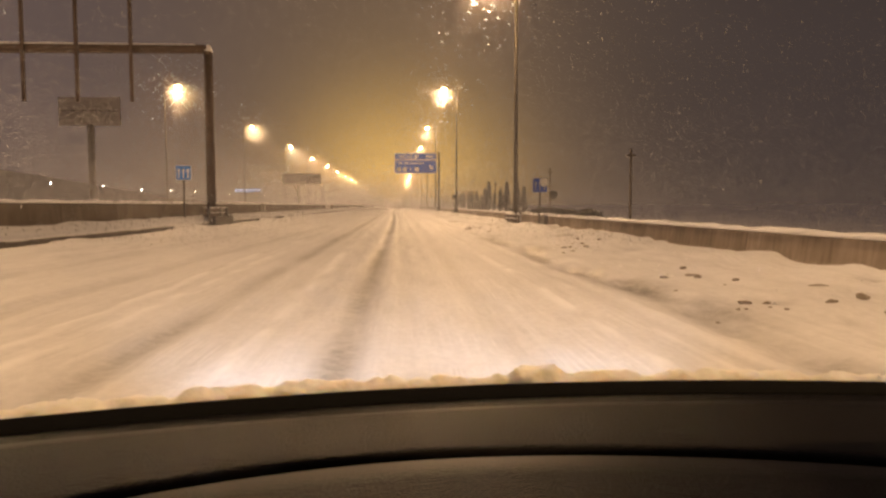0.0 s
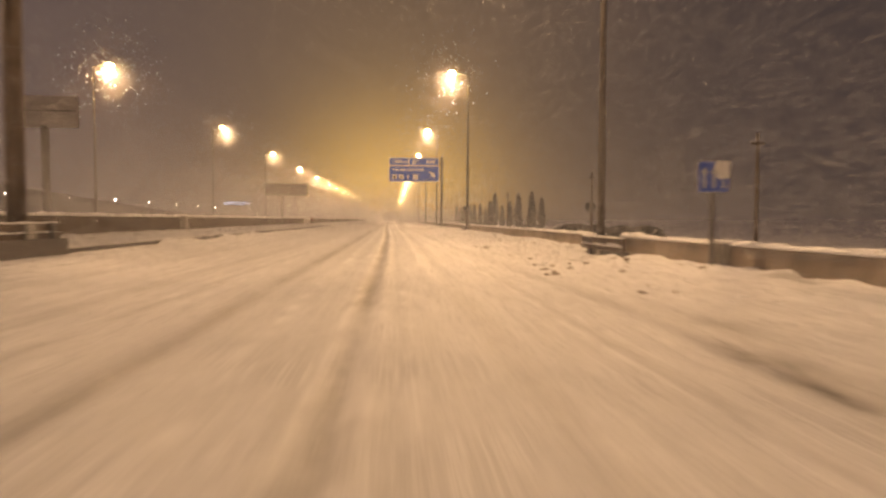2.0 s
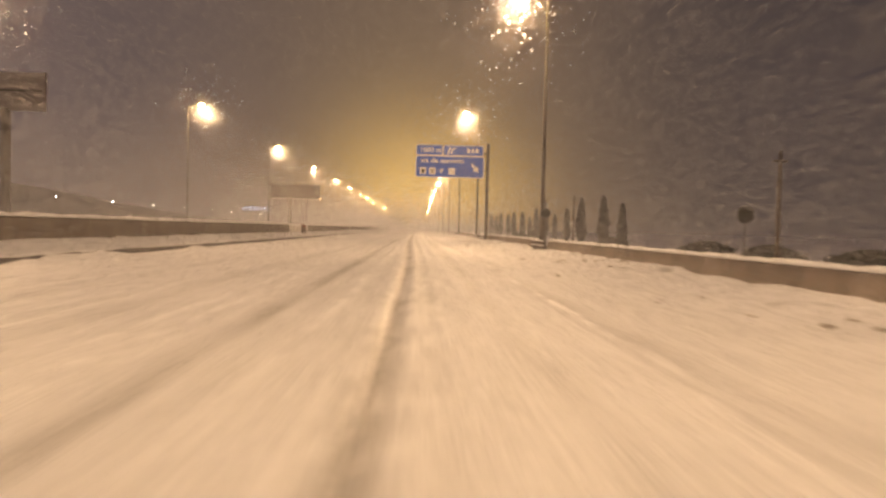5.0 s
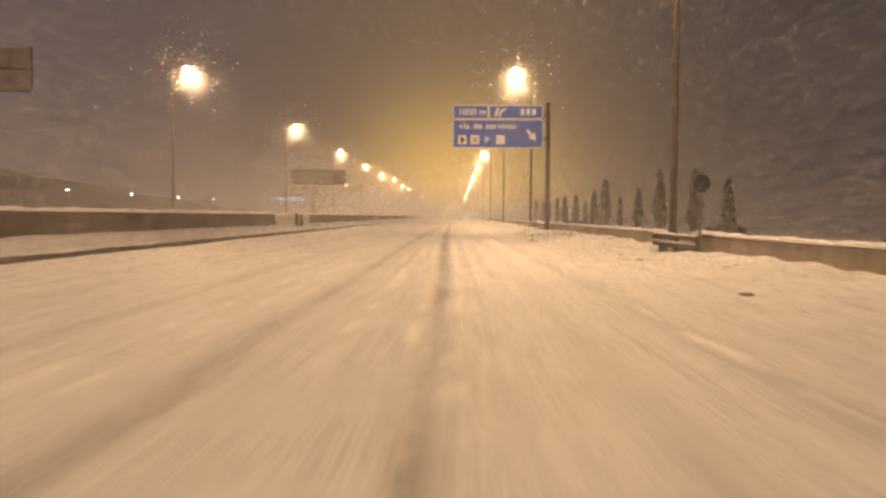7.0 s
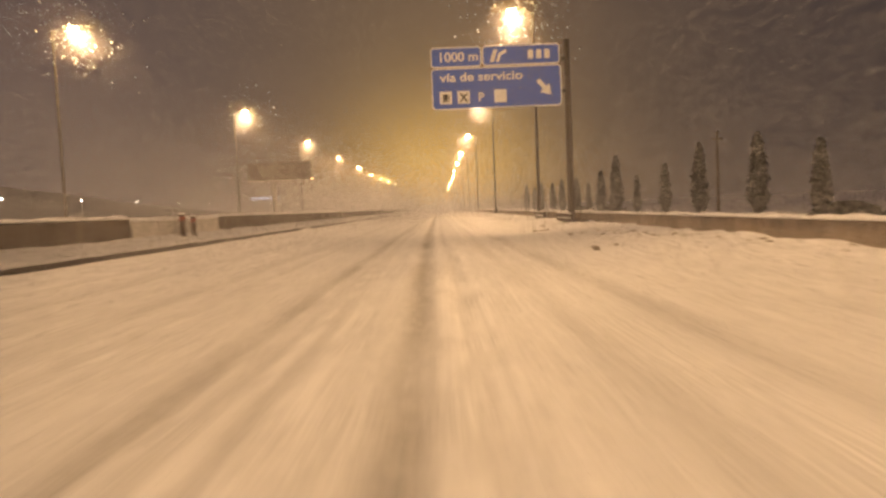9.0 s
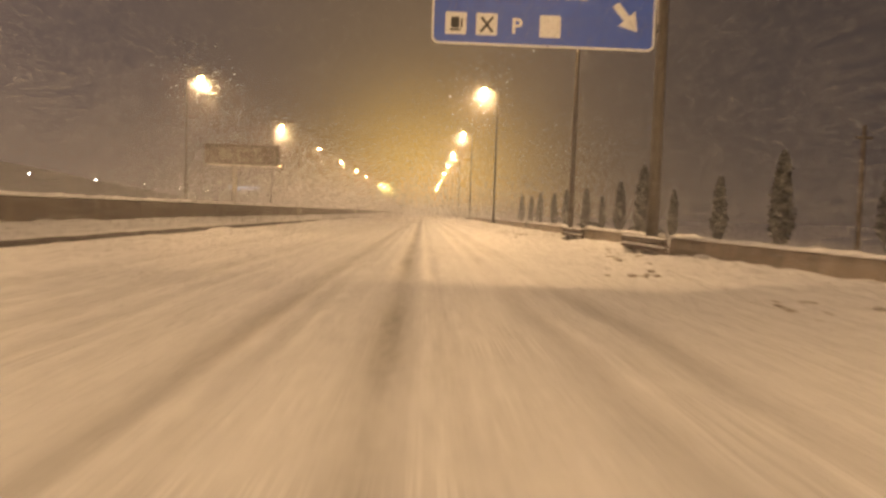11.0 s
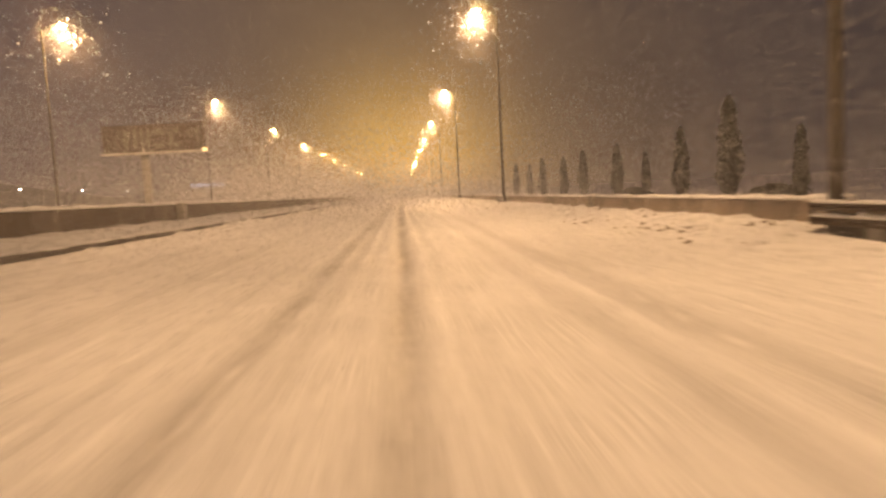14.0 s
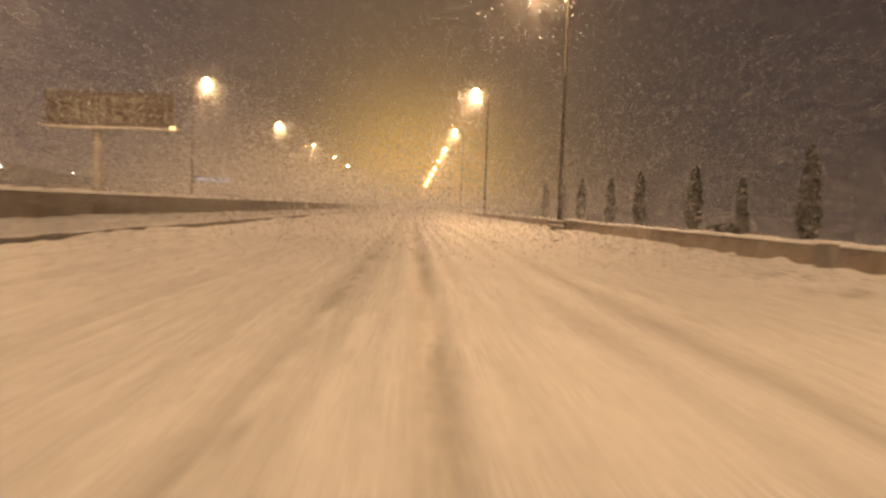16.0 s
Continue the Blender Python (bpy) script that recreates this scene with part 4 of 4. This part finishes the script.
# ---- the car's dashboard where the drive begins ----
def car_front():
    ex, ey, ez = 0.451, -4.497, 1.057
    t = thing("car_front", pose(ex, ey, 0), "black car dashboard and windscreen base with snow packed on it", "car")
    zt = ez - 0.22

    def edge(x):
        return 0.830 - 0.24 * (x - 0.26) ** 2

    def groove(x):
        return 0.604 - 0.75 * (x - 0.09) ** 2 * (1.0 if x < 0.09 else 0.62)

    def strip(name, f0, f1, z0, z1, material, label="", nx=60, ny=8, sag=0.0):
        bm = bmesh.new()
        grid = []
        for i in range(nx + 1):
            x = -0.72 + 1.64 * i / nx
            col = []
            for j in range(ny + 1):
                u = j / ny
                col.append(bm.verts.new((x, f0(x) + (f1(x) - f0(x)) * u, z0 + (z1 - z0) * u - sag * (2 * u - 1) ** 4)))
            grid.append(col)
        for a, b in zip(grid, grid[1:]):
            for j in range(ny):
                bm.faces.new((a[j], b[j], b[j + 1], a[j + 1]))
        geom = bm.faces[:]
        ext = bmesh.ops.extrude_face_region(bm, geom=geom)
        bmesh.ops.translate(bm, vec=(0, 0, -0.03), verts=[v for v in ext["geom"] if isinstance(v, bmesh.types.BMVert)])
        bmesh.ops.recalc_face_normals(bm, faces=bm.faces[:])
        return part(name, bm, material, t, label, smooth=True)

    strip("dash_panel", lambda x: 0.24, lambda x: groove(x) - 0.004, zt - 0.004, zt, M_DASH, "rear dashboard pad", sag=0.003)
    strip("gap", lambda x: groove(x) - 0.010, lambda x: groove(x) + 0.012, zt - 0.016, zt - 0.016, M_RUBBER, "dark gap")
    strip("dash_panel", lambda x: groove(x) + 0.004, lambda x: edge(x) - 0.062, zt, zt - 0.002, M_DASH, "front dashboard pad", sag=0.003)
    strip("vent_strip", lambda x: edge(x) - 0.060, lambda x: edge(x) - 0.018, zt - 0.006, zt - 0.010, M_DASH, "ribbed strip below the windscreen")
    strip("seal", lambda x: edge(x) - 0.018, lambda x: edge(x) + 0.010, zt - 0.008, zt + 0.004, M_RUBBER, "black rubber seal", sag=0.004)
    # snow packed along the wipers
    r = random.Random(3)
    bm = bmesh.new()
    lumps = [(-0.62 + 1.42 * i / 150 + r.uniform(-0.006, 0.006), r.uniform(0.007, 0.014)) for i in range(151)]
    lumps += [(-0.25 + 0.19 * r.random() ** 0.8, r.uniform(0.009, 0.015)) for _ in range(16)] + [(0.165, 0.018), (0.175, 0.021), (0.19, 0.017), (0.205, 0.013), (0.215, 0.010)] + [(0.36 + 0.12 * r.random(), r.uniform(0.008, 0.013)) for _ in range(9)]
    for x, s in lumps:
        g = bmesh.ops.create_icosphere(bm, subdivisions=2, radius=1.0)
        for v in g["verts"]:
            k = 1.25 + 0.55 * noise.noise(v.co * 2.4 + Vector((x * 40, 0, 0))) + 0.2 * noise.noise(v.co * 6.0 + Vector((x * 90, 0, 0)))
            v.co = Vector((x + v.co.x * s * 1.5 * k, edge(x) + 0.045 + v.co.y * s * k, zt - 0.012 + v.co.z * s * 1.1 * k))
    ridge = tagged(part("packed_snow", bm, M_PACKED, t, "", smooth=True), "snow packed along the wipers", kind="stuff")
    fuse = ridge.modifiers.new("fuse", "REMESH")
    fuse.mode, fuse.voxel_size, fuse.use_smooth_shade = "VOXEL", 0.003, True
    # plain front body that carries the dashboard
    bm = bmesh.new()
    prof = [(0.10, 0.25), (0.10, 0.70), (0.85, 0.775), (1.15, 0.60), (1.75, 0.50), (1.95, 0.40), (1.98, 0.25)]
    a = [bm.verts.new((-0.80, y, z)) for y, z in prof]
    b = [bm.verts.new((1.00, y, z)) for y, z in prof]
    bm.faces.new(a), bm.faces.new(b[::-1])
    for i in range(len(prof)):
        j = (i + 1) % len(prof)
        bm.faces.new((a[i], b[i], b[j], a[j]))
    bmesh.ops.recalc_face_normals(bm, faces=bm.faces[:])
    bmesh.ops.bevel(bm, geom=bm.edges[:], offset=0.04, segments=2, affect="EDGES")
    part("front_body", bm, M_PAINT, t)
    # unseen roof, sides and back of the cabin, added to shade the dashboard
    bm = bmesh.new()
    box(bm, (-0.80, -1.3, 1.42), (1.00, 0.52, 1.46), 0.015)
    part("roof", bm, M_PAINT, t)
    for x in (-0.80, 0.96):
        bm = bmesh.new()
        box(bm, (x, -1.3, 0.25), (x + 0.04, 0.50, 1.415), 0.01)
        part("cabin_side", bm, M_PAINT, t)
    bm = bmesh.new()
    box(bm, (-0.755, -1.3, 0.25), (0.955, -1.26, 1.415), 0.01)
    part("cabin_back", bm, M_PAINT, t)
    for x in (-0.68, 0.72):
        bm = bmesh.new()
        tube(bm, (x, 1.25, 0.27), (x + 0.16, 1.25, 0.27), 0.30, 0.30, 28)
        part("tyre", bm, M_RUBBER, t, smooth=False)
        bm = bmesh.new()
        plate(bm, 0.22, 0.12, 0.04, 1.945, 1.995, x + 0.08, 0.34)
        part("headlight", bm, M_WHITE, t, "clear headlight glass")
        lt = bpy.data.lights.new("headlight_beam", "SPOT")
        lt.energy, lt.color, lt.spot_size, lt.spot_blend, lt.shadow_soft_size = HEADLIGHT_POWER, (0.88, 0.93, 1.0), radians(58), 1.0, 0.08
        ob = new("headlight_beam", lt)
        ob.matrix_basis = look((ex + x + 0.08, ey + 2.05, 0.62), (ex + 0.35 + x * 2.4, ey + 20, 0.0))


car_front()


# ---- clods of snow on the shoulders ----
def clods():
    r = random.Random(5)
    spots = [(r.uniform(3.9, 6.6) if r.random() < 0.75 else r.uniform(-7.8, -6.6), r.uniform(2, 150)) for _ in range(900)]
    heights = ground_height(np.array([p[0] for p in spots]), np.array([p[1] for p in spots]))[0]
    bm = bmesh.new()
    for (x, y), z in zip(spots, heights):
        sz = 0.010 + 0.030 * r.random() ** 2
        g = bmesh.ops.create_icosphere(bm, subdivisions=1, radius=sz, matrix=pose(x, y, float(z) + sz * 0.2, r.uniform(0, 90), r.uniform(0, 90), r.uniform(0, 90)) @ Matrix.Diagonal((1.4, 1.0, 0.7, 1)))
        for v in g["verts"]:
            v.co += Vector((r.uniform(-1, 1), r.uniform(-1, 1), r.uniform(-1, 1))) * sz * 0.12
    tagged(part("snow_clods", bm, M_SNOW), "small clods of snow scattered on the shoulders", "snow", kind="stuff")


clods()


def dirty_clods():
    """Lumps of brown ice and grit thrown onto the shoulder."""
    r = random.Random(12)
    spots = []
    for _ in range(64):
        cx, cy = r.uniform(3.6, 6.3), r.uniform(1, 150)
        spots += [(min(cx + r.gauss(0, 0.35), 6.6), cy + r.gauss(0, 0.8)) for _ in range(r.randint(3, 9))]
    heights = ground_height(np.array([p[0] for p in spots]), np.array([p[1] for p in spots]))[0]
    bm = bmesh.new()
    for (x, y), z in zip(spots, heights):
        sz = 0.016 + 0.055 * r.random() ** 2
        g = bmesh.ops.create_icosphere(bm, subdivisions=1, radius=sz, matrix=pose(x, y, float(z) + sz * 0.1, 0, 0, r.uniform(0, 180)) @ Matrix.Diagonal((1.6, 1.1, 0.6, 1)))
        for v in g["verts"]:
            v.co += Vector((r.uniform(-1, 1), r.uniform(-1, 1), r.uniform(-1, 1))) * sz * 0.25
    tagged(part("ice_clods", bm, M_DIRTY), "brown clods of dirty ice scattered on the shoulder", "ice", kind="stuff")


dirty_clods()


# ---- snow in the air ----
HAZE = 0.0015  # share of the sight that the snowfall takes on each metre
LOW_HAZE = 6.5  # how much thicker the flakes are near the ground, as haze below the lamps


def falling_snow():
    """Single flakes and clumps: small and many along the lane, larger and fewer away from it."""
    r = np.random.default_rng(21)

    def settle(p, s):
        """Thins the flakes out with height, and beyond the roadside barrier to darken the air there."""
        thick = (1 + (LOW_HAZE - 1) * np.exp(-(p[:, 2] / (3.2 + 2.6 * smooth01((-8.0 - p[:, 0]) / 6.0))) ** 2)) / LOW_HAZE * (1 - 0.45 * smooth01((p[:, 0] - 6.5) / 4.0))
        ok = (p[:, 2] > 0.12) & (r.random(len(p)) < thick) & ((p[:, 1] > 3.0) | (np.abs(p[:, 0] - 0.5) > 2.0))
        return p[ok], s[ok]

    def tube_flakes(r0, r1, y0, y1, grade):
        """Flakes round the lane's axis, the count falling with the square of the distance from it."""
        n = int(0.65 * LOW_HAZE * HAZE / (1.1 * THIN * grade ** 2) * 2 * math.pi * math.log(r1 / r0) * (y1 - y0))
        rad = r0 * np.exp(r.random(n) * math.log(r1 / r0))
        ang = r.random(n) * 2 * np.pi
        return settle(np.stack((rad * np.cos(ang) - 0.1, r.uniform(y0, y1, n), 1.05 + rad * np.sin(ang)), -1), grade * rad)

    def box_flakes(x0, x1, y0, y1, top, size, r0=0.0, more=1.0 / THIN):
        n = int(more * LOW_HAZE * HAZE / (1.1 * size ** 2) * (x1 - x0) * (y1 - y0) * top)
        p = np.stack((r.uniform(x0, x1, n), r.uniform(y0, y1, n), 0.1 + top * r.random(n)), -1)
        p = p[np.hypot(p[:, 0] + 0.1, p[:, 2] - 1.05) > r0]
        return settle(p, np.full(len(p), size))

    groups = [
        tube_flakes(1.1, 11.0, 11.0, 128.0, 0.0035),
        box_flakes(-34, 8, 1, 128, 9.0, 0.036, 11.0, 0.7 / THIN),
        box_flakes(8, 24, 1, 128, 8.0, 0.021, 11.0, 0.7 / THIN),
        # the snowfall over the fields on both sides
        box_flakes(-85, -34, 20, 200, 12.0, 0.10, 0.0, 0.4 / THIN),
        box_flakes(24, 60, 20, 200, 9.0, 0.055),
    ]
    # the far snowfall, beyond the end of the drive
    far = [128, 131, 135, 140, 147, 156, 168, 185, 210, 245, 290, 350, 430]
    wall_of_snow = []
    for y0, y1 in zip(far, far[1:]):
        d = y0 - 117
        if y0 < 150:
            groups.append(box_flakes(-34 - 0.12 * d, 22 + 0.07 * d, y0, y1, 12.0, 0.0019 * d, 0.0, 0.8 / THIN))
        else:
            wall_of_snow.append(box_flakes(-34 - 0.12 * d, 22 + 0.07 * d, y0, y1, 12.0, min((0.0007 if y0 < 200 else 0.00105) * d, 0.115), 0.0, 1.0 if y0 < 180 else 2.2))
    heads = [np.array((x, LAMP_Y + LAMP_STEP * k, LAMP_H - 0.2)) for x in (5.58, -23.6) for k in range(-1, 7)]

    def round_lamp(c, n, r0, r1, power):
        d = r.normal(size=(n, 3))
        d /= np.linalg.norm(d, axis=1, keepdims=True)
        return c + d * (r0 + r1 * r.random((n, 1)) ** power)

    # extra fine flakes packed round the lamp heads to form their glare
    for c in heads:
        groups.append((round_lamp(c, 8000, 1.4, 7.0, 1.2), r.uniform(0.022, 0.05, 8000)))
        groups.append((round_lamp(c, 2600, 0.4, 1.4, 1.7), r.uniform(0.016, 0.03, 2600)))
    thin = sum(len(g[0]) for g in groups)
    groups += wall_of_snow
    # and thick clumps added as the sparkle of drops on the windscreen
    for c in heads:
        groups.append((round_lamp(c, 360, 0.8, 4.2, 1.1), r.uniform(0.03, 0.085, 360)))
    p = np.concatenate([g[0] for g in groups])
    n = len(p)
    size = np.concatenate([g[1] for g in groups]) * r.uniform(0.6, 1.35, n)
    wind = np.array([0.45, -0.2, -0.87])
    a = r.normal(size=(n, 3)) * 0.5 + wind
    a /= np.linalg.norm(a, axis=1, keepdims=True)
    b = np.cross(a, r.normal(size=(n, 3)))
    b /= np.linalg.norm(b, axis=1, keepdims=True)
    size = size[:, None]
    v = np.stack((p + a * size * 1.5, p - a * size * 0.8 + b * size * 0.8, p - a * size * 0.7 - b * size * 0.8), 1).reshape(-1, 3)
    me = bpy.data.meshes.new("falling_snow")
    me.vertices.add(3 * n)
    me.vertices.foreach_set("co", v.ravel())
    me.loops.add(3 * n)
    me.loops.foreach_set("vertex_index", np.arange(3 * n))
    me.polygons.add(n)
    me.polygons.foreach_set("loop_start", np.arange(0, 3 * n, 3))
    me.update()
    me.materials.append(M_THIN_FLAKE)
    me.materials.append(M_FLAKE)
    me.polygons.foreach_set("material_index", (np.arange(n) >= thin).astype(np.int32))
    tagged(new("falling_snow", me), "fine snowflakes falling through the lamplight, with extra flakes for lamp glare", "snowfall", kind="stuff")


falling_snow()
